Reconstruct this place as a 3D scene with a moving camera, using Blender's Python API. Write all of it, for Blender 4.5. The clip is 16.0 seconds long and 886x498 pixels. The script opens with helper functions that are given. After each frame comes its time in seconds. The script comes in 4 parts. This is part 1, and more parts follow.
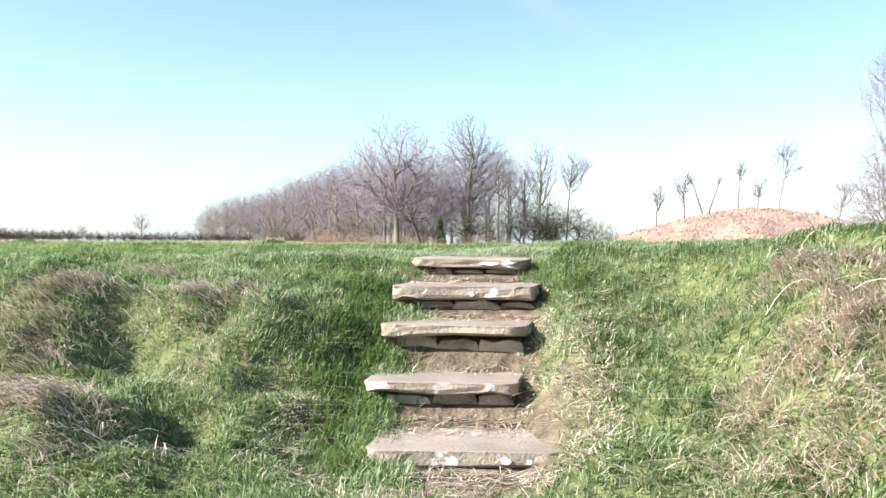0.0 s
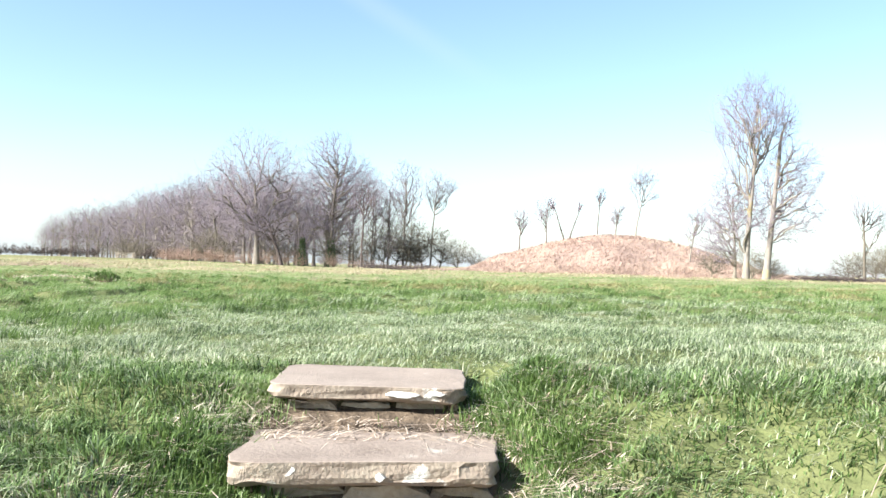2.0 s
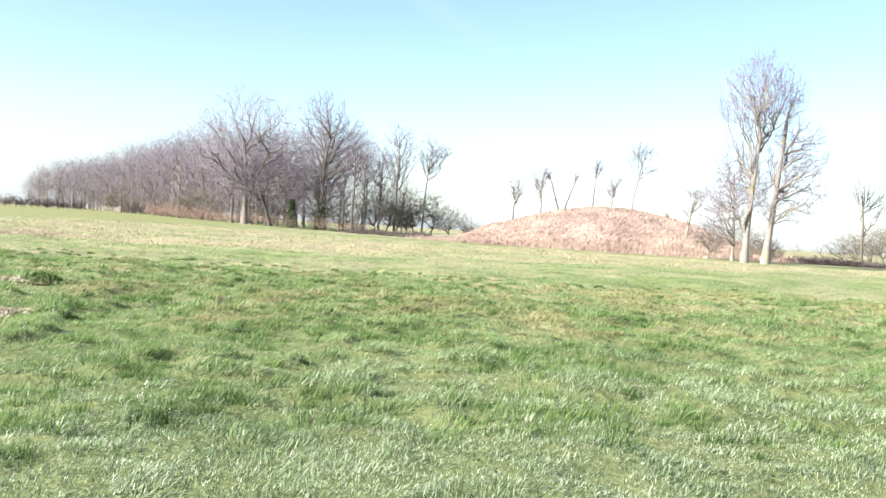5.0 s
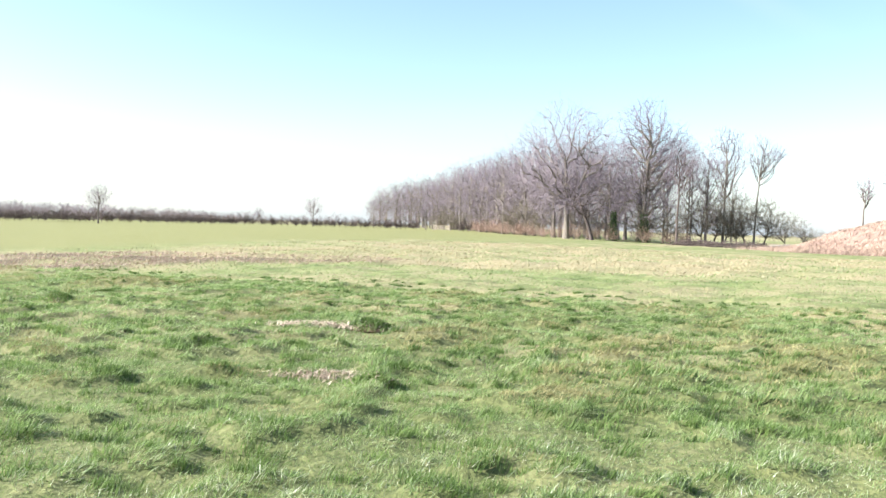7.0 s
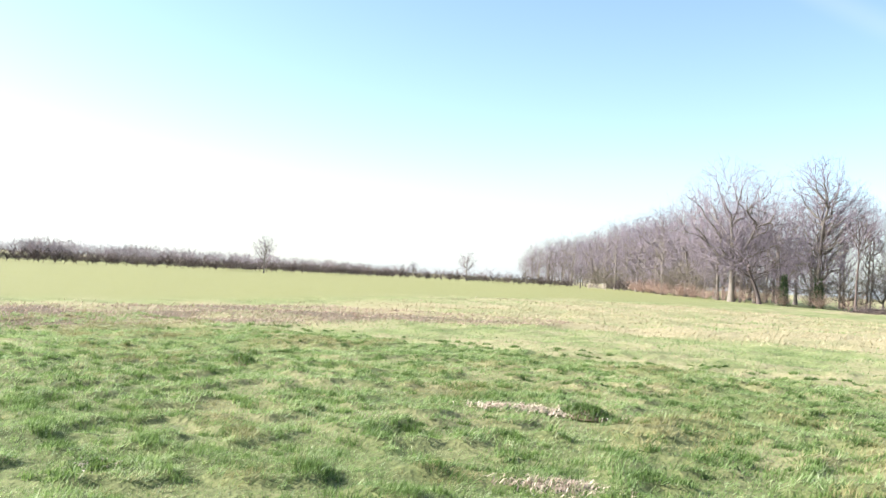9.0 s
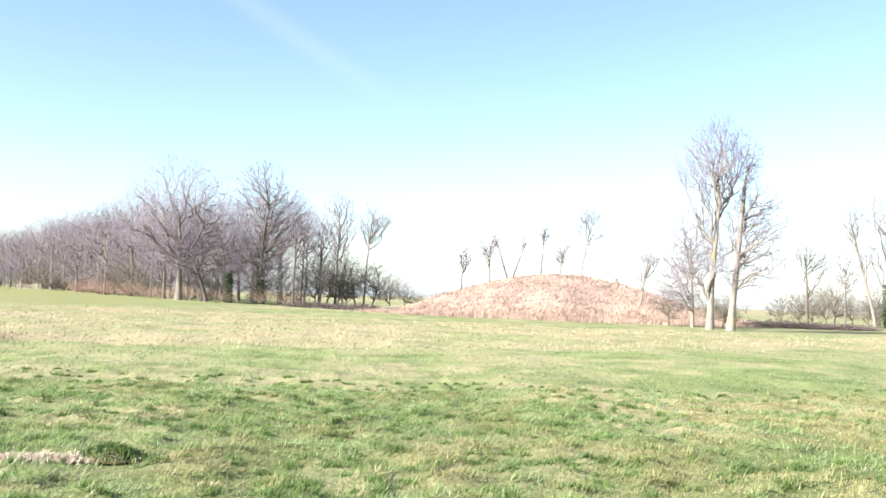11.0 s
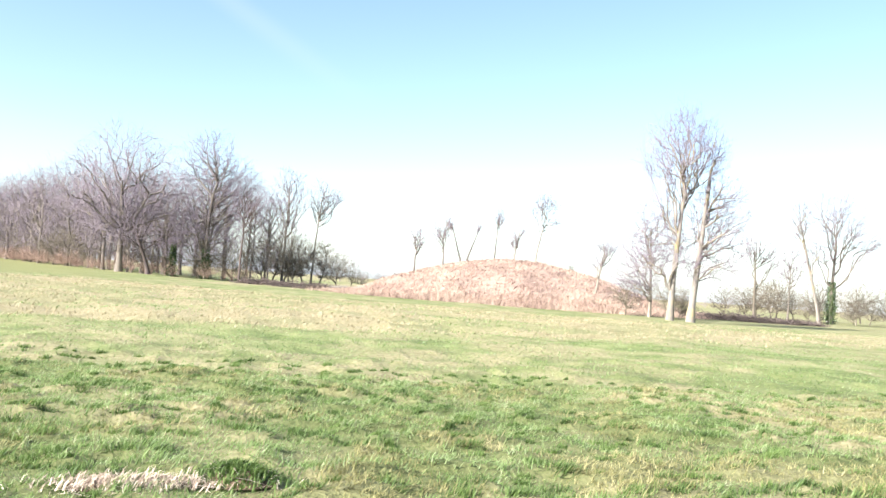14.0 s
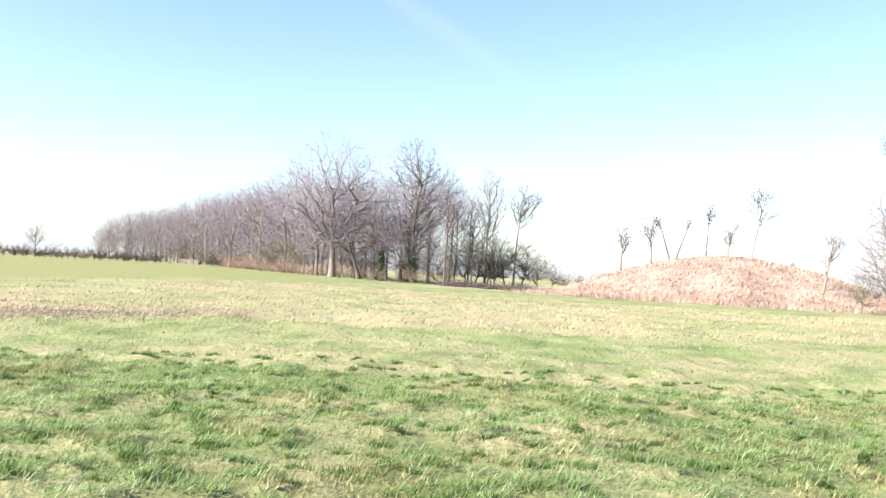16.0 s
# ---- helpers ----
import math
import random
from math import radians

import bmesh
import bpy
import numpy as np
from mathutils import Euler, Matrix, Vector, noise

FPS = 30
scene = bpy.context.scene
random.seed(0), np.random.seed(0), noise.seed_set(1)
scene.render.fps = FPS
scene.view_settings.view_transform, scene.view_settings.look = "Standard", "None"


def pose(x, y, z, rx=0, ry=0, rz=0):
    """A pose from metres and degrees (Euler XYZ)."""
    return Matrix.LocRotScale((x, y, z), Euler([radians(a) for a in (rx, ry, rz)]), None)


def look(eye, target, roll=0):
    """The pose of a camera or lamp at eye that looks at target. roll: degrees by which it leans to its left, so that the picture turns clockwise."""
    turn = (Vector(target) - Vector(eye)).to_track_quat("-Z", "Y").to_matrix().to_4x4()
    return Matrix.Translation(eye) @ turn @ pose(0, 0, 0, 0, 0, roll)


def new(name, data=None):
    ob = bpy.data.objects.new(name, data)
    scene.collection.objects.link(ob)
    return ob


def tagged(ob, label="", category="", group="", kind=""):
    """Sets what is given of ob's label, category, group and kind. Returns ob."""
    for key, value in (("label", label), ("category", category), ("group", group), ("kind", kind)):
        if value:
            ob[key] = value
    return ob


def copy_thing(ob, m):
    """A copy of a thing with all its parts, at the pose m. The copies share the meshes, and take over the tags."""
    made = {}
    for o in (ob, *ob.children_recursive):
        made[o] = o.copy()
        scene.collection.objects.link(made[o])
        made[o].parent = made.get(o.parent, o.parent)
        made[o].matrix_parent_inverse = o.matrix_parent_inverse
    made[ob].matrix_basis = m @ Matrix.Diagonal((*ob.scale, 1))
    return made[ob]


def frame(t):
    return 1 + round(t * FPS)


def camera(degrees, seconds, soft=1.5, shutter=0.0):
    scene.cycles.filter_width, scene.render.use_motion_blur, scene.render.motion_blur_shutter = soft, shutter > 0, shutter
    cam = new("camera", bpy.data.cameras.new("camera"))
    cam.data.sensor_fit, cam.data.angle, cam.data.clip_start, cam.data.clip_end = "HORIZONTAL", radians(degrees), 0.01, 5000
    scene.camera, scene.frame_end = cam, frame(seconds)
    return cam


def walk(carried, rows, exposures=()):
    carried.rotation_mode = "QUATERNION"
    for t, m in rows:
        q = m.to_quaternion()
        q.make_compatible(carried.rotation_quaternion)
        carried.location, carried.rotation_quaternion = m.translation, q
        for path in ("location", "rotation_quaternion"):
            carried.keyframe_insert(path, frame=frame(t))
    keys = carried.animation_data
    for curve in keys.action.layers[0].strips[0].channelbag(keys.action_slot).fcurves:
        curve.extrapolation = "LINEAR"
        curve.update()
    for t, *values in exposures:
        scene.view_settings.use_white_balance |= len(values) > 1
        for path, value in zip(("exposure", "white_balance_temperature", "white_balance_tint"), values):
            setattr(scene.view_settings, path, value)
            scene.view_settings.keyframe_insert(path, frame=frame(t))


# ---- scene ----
cam = camera(53.8, 16.0)
PATH = [
    (0, (1.006, 0.723, -0.014), (0.749, 2.706, -0.023), 0.4),
    (0.5, (0.799, 1.387, -0.03), (0.621, 3.379, 0.01), -0.3),
    (1, (0.693, 2.098, 0.04), (0.715, 4.096, 0.128), 0.6),
    (1.5, (0.667, 2.701, 0.21), (0.656, 4.699, 0.293), 0.4),
    (2, (0.606, 3.167, 0.375), (0.662, 5.166, 0.414), 1.5),
    (2.5, (0.605, 3.644, 0.481), (0.753, 5.638, 0.472), 2.6),
    (3, (0.572, 4.101, 0.604), (0.591, 6.101, 0.568), 2.1),
    (3.5, (0.533, 4.528, 0.775), (0.572, 6.527, 0.73), 2.9),
    (4, (0.574, 4.991, 0.962), (0.644, 6.988, 0.868), 3.4),
    (4.5, (0.495, 5.417, 1.043), (0.576, 7.413, 0.965), 4.0),
    (5, (0.42, 5.847, 1.203), (0.502, 7.844, 1.156), 3.5),
    (7.3, (-0.46, 8.221, 1.583), (-1.28, 10.045, 1.536), 2.1),
    (7.5, (-0.636, 8.367, 1.601), (-1.594, 10.122, 1.576), 2.6),
    (8, (-1.009, 8.775, 1.63), (-2.25, 10.343, 1.648), 3.3),
    (10.5, (-2.796, 9.634, 1.841), (-2.789, 11.63, 1.964), 2.1),
    (11, (-3.151, 10.103, 1.859), (-2.902, 12.084, 1.97), 2.1),
    (11.5, (-3.588, 10.541, 1.828), (-3.12, 12.483, 1.923), 2.1),
    (12, (-3.979, 11.032, 1.814), (-3.493, 12.97, 1.891), 0.3),
    (12.5, (-4.327, 11.446, 1.784), (-3.916, 13.4, 1.879), 1.6),
    (13, (-4.721, 11.904, 1.782), (-4.316, 13.86, 1.881), 2.0),
    (13.5, (-5.024, 12.383, 1.755), (-4.605, 14.337, 1.845), 2.1),
    (14, (-5.445, 12.79, 1.714), (-5.051, 14.749, 1.792), 4.1),
    (14.5, (-5.881, 13.176, 1.678), (-5.443, 15.127, 1.751), 4.1),
    (15, (-6.337, 13.656, 1.7), (-6.095, 15.639, 1.783), 1.9),
    (15.5, (-6.852, 14.066, 1.652), (-6.763, 16.062, 1.727), 2.8),
    (16, (-7.369, 14.418, 1.637), (-7.406, 16.417, 1.69), 3.0),
]
walk(cam, [(t, look(eye, target, roll)) for t, eye, target, roll in PATH], [(0, 1.84, 6150, 8), (16, 1.93, 6300, 11)])

# ---- world, sun and exposure ----
SUN_DIR = Vector((-0.84, -0.38, 0.57)).normalized()
sun_el = math.asin(SUN_DIR.z)
sun_az = math.atan2(SUN_DIR.x, SUN_DIR.y)


def node(tree, kind, **sockets):
    n = tree.nodes.new(kind)
    for key, value in sockets.items():
        n.inputs[key.replace("_", " ")].default_value = value
    return n


world = bpy.data.worlds.new("world")
scene.world = world
world.use_nodes = True
wt = world.node_tree
wt.nodes.clear()
sky = wt.nodes.new("ShaderNodeTexSky")
sky.sky_type = "NISHITA"
sky.sun_disc = False
sky.sun_elevation = sun_el
sky.sun_rotation = sun_az
sky.air_density, sky.dust_density, sky.ozone_density = 1.0, 0.7, 1.2
# thin high cloud, thickening towards the horizon, and an old vapour trail
coord = wt.nodes.new("ShaderNodeTexCoord")
stretch = wt.nodes.new("ShaderNodeMapping")
stretch.inputs["Scale"].default_value = (1.2, 1.2, 5.0)
wisps = node(wt, "ShaderNodeTexNoise", Scale=1.6, Detail=4.0, Roughness=0.55)
split = wt.nodes.new("ShaderNodeSeparateXYZ")
height = wt.nodes.new("ShaderNodeMapRange")
height.inputs["From Min"].default_value, height.inputs["From Max"].default_value = 0.0, 0.17
height.inputs["To Min"].default_value, height.inputs["To Max"].default_value = 0.7, -0.35
spread = wt.nodes.new("ShaderNodeMapRange")
spread.inputs["From Min"].default_value, spread.inputs["From Max"].default_value = 0.3, 0.7
spread.inputs["To Min"].default_value, spread.inputs["To Max"].default_value = -0.22, 0.22
add = wt.nodes.new("ShaderNodeMath")
add.operation, add.use_clamp = "ADD", True
mix = wt.nodes.new("ShaderNodeMix")
mix.data_type = "RGBA"
mix.inputs["B"].default_value = (3.3, 3.75, 4.2, 1)
back = node(wt, "ShaderNodeBackground", Strength=0.075)
out = wt.nodes.new("ShaderNodeOutputWorld")
wt.links.new(coord.outputs["Generated"], stretch.inputs["Vector"])
wt.links.new(stretch.outputs["Vector"], wisps.inputs["Vector"])
wt.links.new(coord.outputs["Generated"], split.inputs["Vector"])
wt.links.new(split.outputs["Z"], height.inputs["Value"])
wt.links.new(wisps.outputs["Fac"], spread.inputs["Value"])
wt.links.new(height.outputs["Result"], add.inputs[0])
wt.links.new(spread.outputs["Result"], add.inputs[1])
wt.links.new(add.outputs["Value"], mix.inputs["Factor"])
wt.links.new(sky.outputs["Color"], mix.inputs["A"])
trail = wt.nodes.new("ShaderNodeVectorMath")
trail.operation = "DOT_PRODUCT"
trail.inputs[1].default_value = (-0.513, 0.216, -0.831)
wt.links.new(coord.outputs["Generated"], trail.inputs[0])
side = wt.nodes.new("ShaderNodeMath")
side.operation = "ABSOLUTE"
wt.links.new(trail.outputs["Value"], side.inputs[0])
edge = wt.nodes.new("ShaderNodeMapRange")
edge.interpolation_type = "SMOOTHSTEP"
edge.inputs["From Min"].default_value, edge.inputs["From Max"].default_value = 0.0, 0.02
edge.inputs["To Min"].default_value, edge.inputs["To Max"].default_value = 0.11, 0.0
wt.links.new(side.outputs[0], edge.inputs["Value"])
fade = wt.nodes.new("ShaderNodeMapRange")
fade.inputs["From Min"].default_value, fade.inputs["From Max"].default_value = 0.19, 0.27
wt.links.new(split.outputs["Z"], fade.inputs["Value"])
amount = wt.nodes.new("ShaderNodeMath")
amount.operation = "MULTIPLY"
wt.links.new(edge.outputs["Result"], amount.inputs[0])
wt.links.new(fade.outputs["Result"], amount.inputs[1])
vapour = wt.nodes.new("ShaderNodeMix")
vapour.data_type = "RGBA"
vapour.inputs["B"].default_value = (4.2, 4.4, 4.6, 1)
wt.links.new(amount.outputs[0], vapour.inputs["Factor"])
wt.links.new(mix.outputs["Result"], vapour.inputs["A"])
wt.links.new(vapour.outputs["Result"], back.inputs["Color"])
wt.links.new(back.outputs["Background"], out.inputs["Surface"])

sun = new("sun", bpy.data.lights.new("sun", "SUN"))
sun.data.energy, sun.data.angle, sun.data.color = 5.0, radians(0.5), (1.0, 0.96, 0.90)
sun.matrix_world = look(SUN_DIR * 200, (0, 0, 0))


# ---- materials ----
def material(name, stops, scale=4.0, fine=40.0, rough=0.9, bump=0.3, island=0.0, obj=0.0, spec=0.2, through_light=0.0,
             metres=0.02, stretch_z=1.0, blotch=None):
    """Colour ramp over two scales of noise, plus a shift for each loose piece or each object."""
    m = bpy.data.materials.new(name)
    m.use_nodes = True
    t = m.node_tree
    t.nodes.clear()
    o = t.nodes.new("ShaderNodeOutputMaterial")
    b = node(t, "ShaderNodeBsdfPrincipled", Roughness=rough)
    b.inputs["Specular IOR Level"].default_value = spec
    g = t.nodes.new("ShaderNodeNewGeometry")
    mp = t.nodes.new("ShaderNodeMapping")
    mp.inputs["Scale"].default_value = (1, 1, stretch_z)
    n1 = node(t, "ShaderNodeTexNoise", Scale=scale, Detail=3.0)
    n2 = node(t, "ShaderNodeTexNoise", Scale=fine, Detail=4.0, Roughness=0.6)
    t.links.new(g.outputs["Position"], mp.inputs["Vector"])
    t.links.new(mp.outputs["Vector"], n1.inputs["Vector"])
    t.links.new(mp.outputs["Vector"], n2.inputs["Vector"])
    parts = [(n1.outputs["Fac"], 1.1), (n2.outputs["Fac"], 0.7)]
    if island:
        parts.append((g.outputs["Random Per Island"], island))
    if obj:
        oi = t.nodes.new("ShaderNodeObjectInfo")
        parts.append((oi.outputs["Random"], obj))
    total = None
    for socket, weight in parts:
        k = t.nodes.new("ShaderNodeMath")
        k.operation = "MULTIPLY_ADD"
        t.links.new(socket, k.inputs[0])
        k.inputs[1].default_value = weight
        k.inputs[2].default_value = -weight / 2 + (0.5 if total is None else 0.0)
        if total is not None:
            t.links.new(total, k.inputs[2])
            shift = t.nodes.new("ShaderNodeMath")
            shift.operation = "SUBTRACT"
            shift.inputs[1].default_value = weight / 2
            t.links.new(k.outputs[0], shift.inputs[0])
            total = shift.outputs[0]
        else:
            total = k.outputs[0]
    r = t.nodes.new("ShaderNodeValToRGB")
    while len(r.color_ramp.elements) < len(stops):
        r.color_ramp.elements.new(0.5)
    for e, (at, c) in zip(r.color_ramp.elements, stops):
        e.position, e.color = at, (*c, 1)
    t.links.new(total, r.inputs["Fac"])
    colour = r.outputs["Color"]
    if blotch:
        bc, bscale, low, high = blotch
        n3 = node(t, "ShaderNodeTexNoise", Scale=bscale, Detail=5.0, Roughness=0.65)
        t.links.new(g.outputs["Position"], n3.inputs["Vector"])
        ra = t.nodes.new("ShaderNodeMapRange")
        ra.inputs["From Min"].default_value, ra.inputs["From Max"].default_value = low, high
        t.links.new(n3.outputs["Fac"], ra.inputs["Value"])
        mx = t.nodes.new("ShaderNodeMix")
        mx.data_type = "RGBA"
        mx.inputs["B"].default_value = (*bc, 1)
        t.links.new(ra.outputs["Result"], mx.inputs["Factor"])
        t.links.new(colour, mx.inputs["A"])
        colour = mx.outputs["Result"]
    t.links.new(colour, b.inputs["Base Color"])
    if bump:
        bp = node(t, "ShaderNodeBump", Strength=bump, Distance=metres)
        t.links.new(n2.outputs["Fac"], bp.inputs["Height"])
        t.links.new(bp.outputs["Normal"], b.inputs["Normal"])
    surface = b.outputs["BSDF"]
    if through_light:
        tr = t.nodes.new("ShaderNodeBsdfTranslucent")
        t.links.new(colour, tr.inputs["Color"])
        ms = node(t, "ShaderNodeMixShader", Fac=through_light)
        t.links.new(b.outputs["BSDF"], ms.inputs[1])
        t.links.new(tr.outputs["BSDF"], ms.inputs[2])
        surface = ms.outputs["Shader"]
    t.links.new(surface, o.inputs["Surface"])
    return m


GREEN = [(0.0, (0.04, 0.065, 0.016)), (0.25, (0.115, 0.185, 0.045)), (0.5, (0.20, 0.285, 0.09)), (0.72, (0.285, 0.36, 0.15)), (1.0, (0.45, 0.46, 0.27))]
M_blade = material("grass_blade", GREEN, scale=0.7, fine=5.0, rough=0.5, bump=0, island=0.7, spec=0.35, through_light=0.52)
M_near_blade = material("near_grass_blade", [(0.0, (0.03, 0.05, 0.02)), (0.25, (0.11, 0.155, 0.06)), (0.5, (0.22, 0.275, 0.125)), (0.72, (0.315, 0.36, 0.205)), (1.0, (0.49, 0.49, 0.35))],
                        scale=0.9, fine=6.0, rough=0.42, bump=0, island=1.0, spec=0.45, through_light=0.35)
M_bank = material("bank_grass_blade", [(0.0, (0.035, 0.06, 0.015)), (0.25, (0.11, 0.18, 0.045)), (0.5, (0.19, 0.28, 0.09)), (0.75, (0.29, 0.36, 0.17)), (1.0, (0.50, 0.48, 0.34))], scale=1.6, fine=7.0,
                  rough=0.5, bump=0, island=1.0, spec=0.4, through_light=0.42)
M_straw = material("dead_grass_blade", [(0.0, (0.25, 0.18, 0.135)), (0.35, (0.43, 0.335, 0.255)), (0.65, (0.58, 0.475, 0.37)), (1.0, (0.72, 0.63, 0.51))],
                   scale=1.0, fine=6.0, rough=0.6, bump=0, island=0.7, through_light=0.2)
M_mound_straw = material("mound_grass_blade", [(0.0, (0.19, 0.125, 0.10)), (0.4, (0.32, 0.225, 0.175)), (0.65, (0.43, 0.32, 0.245)), (1.0, (0.56, 0.45, 0.34))],
                         scale=0.13, fine=0.6, rough=0.7, bump=0, island=0.5, through_light=0.2)
M_tuft = material("tuft_blade", [(0.0, (0.028, 0.05, 0.013)), (0.5, (0.115, 0.18, 0.045)), (1.0, (0.24, 0.32, 0.10))], scale=0.7, fine=5.0, rough=0.55, bump=0, island=0.6, spec=0.3, through_light=0.42)
M_band = material("pale_strip_blade", [(0.0, (0.17, 0.15, 0.07)), (0.4, (0.30, 0.25, 0.14)), (0.7, (0.43, 0.36, 0.225)), (1.0, (0.55, 0.47, 0.32))],
                  scale=0.5, fine=3.0, rough=0.7, bump=0, island=0.5, through_light=0.2)
M_wither = material("withered_blade", [(0.0, (0.13, 0.125, 0.045)), (0.4, (0.225, 0.21, 0.085)), (0.7, (0.31, 0.28, 0.13)), (1.0, (0.42, 0.37, 0.20))],
                    scale=0.6, fine=4.0, rough=0.6, bump=0, island=0.7, through_light=0.3)
M_stone = material("step_stone", [(0.0, (0.13, 0.10, 0.078)), (0.4, (0.225, 0.178, 0.142)), (0.7, (0.285, 0.23, 0.185)), (1.0, (0.36, 0.31, 0.24))],
                   scale=3.2, fine=60.0, rough=0.92, bump=0.4, metres=0.012, spec=0.15, blotch=((0.40, 0.36, 0.30), 5.0, 0.62, 0.76))
M_stone_edge = material("lichened_stone_edge", [(0.0, (0.11, 0.085, 0.065)), (0.4, (0.24, 0.19, 0.145)), (0.7, (0.33, 0.275, 0.21)), (1.0, (0.43, 0.375, 0.30))],
                        scale=6.0, fine=60.0, rough=0.92, bump=0.7, metres=0.012, spec=0.15, blotch=((0.66, 0.63, 0.56), 5.0, 0.57, 0.64))
M_riser = material("riser_stone", [(0.0, (0.14, 0.105, 0.075)), (0.5, (0.33, 0.27, 0.195)), (1.0, (0.46, 0.40, 0.31))], scale=7.0, fine=50.0, obj=0.4, bump=0.6)
M_soil = material("soil", [(0.0, (0.05, 0.035, 0.022)), (0.5, (0.13, 0.09, 0.055)), (1.0, (0.26, 0.19, 0.12))], scale=6.0, fine=60.0, bump=0.8)
M_bark = material("bark", [(0.0, (0.075, 0.062, 0.053)), (0.45, (0.165, 0.14, 0.118)), (0.8, (0.27, 0.235, 0.185)), (1.0, (0.36, 0.315, 0.22))],
                  scale=0.5, fine=5.0, bump=0.7, metres=0.05, stretch_z=0.3, obj=0.35)
M_twig = material("twig", [(0.0, (0.145, 0.115, 0.135)), (0.5, (0.23, 0.19, 0.215)), (1.0, (0.32, 0.27, 0.285))], scale=0.25, fine=1.5, bump=0, island=0.3, obj=0.35)
M_pale_bark = material("pale_bark", [(0.0, (0.12, 0.10, 0.085)), (0.5, (0.23, 0.20, 0.17)), (1.0, (0.33, 0.29, 0.24))], scale=0.6, fine=4.0, bump=0.7,
                       metres=0.05, stretch_z=0.3, blotch=((0.36, 0.29, 0.13), 0.5, 0.52, 0.70))
M_thorn = material("thorn_twig", [(0.0, (0.075, 0.062, 0.048)), (0.5, (0.15, 0.127, 0.096)), (1.0, (0.24, 0.21, 0.155))], scale=0.2, fine=1.5, bump=0, island=0.4, obj=0.4)
M_far_twig = material("far_twig", [(0.0, (0.17, 0.135, 0.14)), (0.5, (0.25, 0.205, 0.21)), (1.0, (0.33, 0.28, 0.27))], scale=0.05, fine=0.4, bump=0, island=0.2)
M_dark_twig = material("dark_twig", [(0.0, (0.05, 0.04, 0.035)), (0.5, (0.11, 0.085, 0.075)), (1.0, (0.20, 0.155, 0.135))], scale=0.2, fine=1.5, bump=0, island=0.4, obj=0.25)
M_red_twig = material("red_twig", [(0.0, (0.15, 0.095, 0.075)), (0.5, (0.28, 0.19, 0.15)), (1.0, (0.40, 0.30, 0.23))], scale=0.15, fine=1.2, bump=0, island=0.5, obj=0.4)
M_pale_straw = material("pale_straw_blade", [(0.0, (0.36, 0.285, 0.21)), (0.4, (0.54, 0.435, 0.335)), (0.7, (0.66, 0.55, 0.44)), (1.0, (0.76, 0.67, 0.56))],
                        scale=0.3, fine=2.0, rough=0.6, bump=0, island=0.6, through_light=0.25)
M_lichen = material("lichen", [(0.0, (0.42, 0.39, 0.33)), (0.5, (0.58, 0.56, 0.51)), (1.0, (0.72, 0.71, 0.67))], scale=20.0, fine=90.0, bump=0.5, metres=0.004)
M_ivy = material("ivy_leaf", [(0.0, (0.015, 0.03, 0.01)), (0.5, (0.05, 0.085, 0.025)), (1.0, (0.12, 0.16, 0.05))], scale=1.0, fine=5.0, rough=0.4, bump=0, island=0.8, spec=0.5)
M_wood = material("weathered_wood", [(0.0, (0.22, 0.18, 0.13)), (0.5, (0.38, 0.32, 0.25)), (1.0, (0.55, 0.48, 0.38))], scale=3.0, fine=30.0, bump=0.5)


def ground_material():
    m = material("field_ground", [(0.0, (0.035, 0.048, 0.016)), (0.3, (0.10, 0.125, 0.04)), (0.55, (0.165, 0.19, 0.068)), (0.75, (0.235, 0.235, 0.105)), (1.0, (0.33, 0.29, 0.17))],
                 scale=0.5, fine=9.0, rough=0.95, bump=0.9, metres=0.06)
    t = m.node_tree
    b = next(n for n in t.nodes if n.type == "BSDF_PRINCIPLED")
    base = b.inputs["Base Color"].links[0].from_socket
    grain = [n for n in t.nodes if n.type == "TEX_NOISE"]
    # first mask: dark thatch colour that also stands in for shade between near blades
    for mask, stops in (("thatch_shade", [(0.3, (0.04, 0.046, 0.017)), (0.7, (0.12, 0.12, 0.05))]),
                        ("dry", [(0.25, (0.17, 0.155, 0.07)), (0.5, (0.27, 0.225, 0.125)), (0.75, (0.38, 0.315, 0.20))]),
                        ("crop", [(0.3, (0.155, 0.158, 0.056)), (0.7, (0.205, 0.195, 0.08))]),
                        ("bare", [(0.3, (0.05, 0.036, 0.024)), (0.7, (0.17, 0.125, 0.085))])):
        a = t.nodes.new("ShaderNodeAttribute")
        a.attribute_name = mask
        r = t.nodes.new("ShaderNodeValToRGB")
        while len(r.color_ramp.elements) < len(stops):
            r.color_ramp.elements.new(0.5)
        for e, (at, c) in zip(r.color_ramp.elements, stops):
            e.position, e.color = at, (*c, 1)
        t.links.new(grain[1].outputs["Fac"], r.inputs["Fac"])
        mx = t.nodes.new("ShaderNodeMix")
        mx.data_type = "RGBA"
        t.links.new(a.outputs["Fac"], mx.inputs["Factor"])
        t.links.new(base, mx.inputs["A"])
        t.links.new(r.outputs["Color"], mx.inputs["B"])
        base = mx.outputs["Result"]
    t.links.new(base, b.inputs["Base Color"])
    return m


M_ground = ground_material()


# ---- mesh tools ----
rng = np.random.default_rng(7)


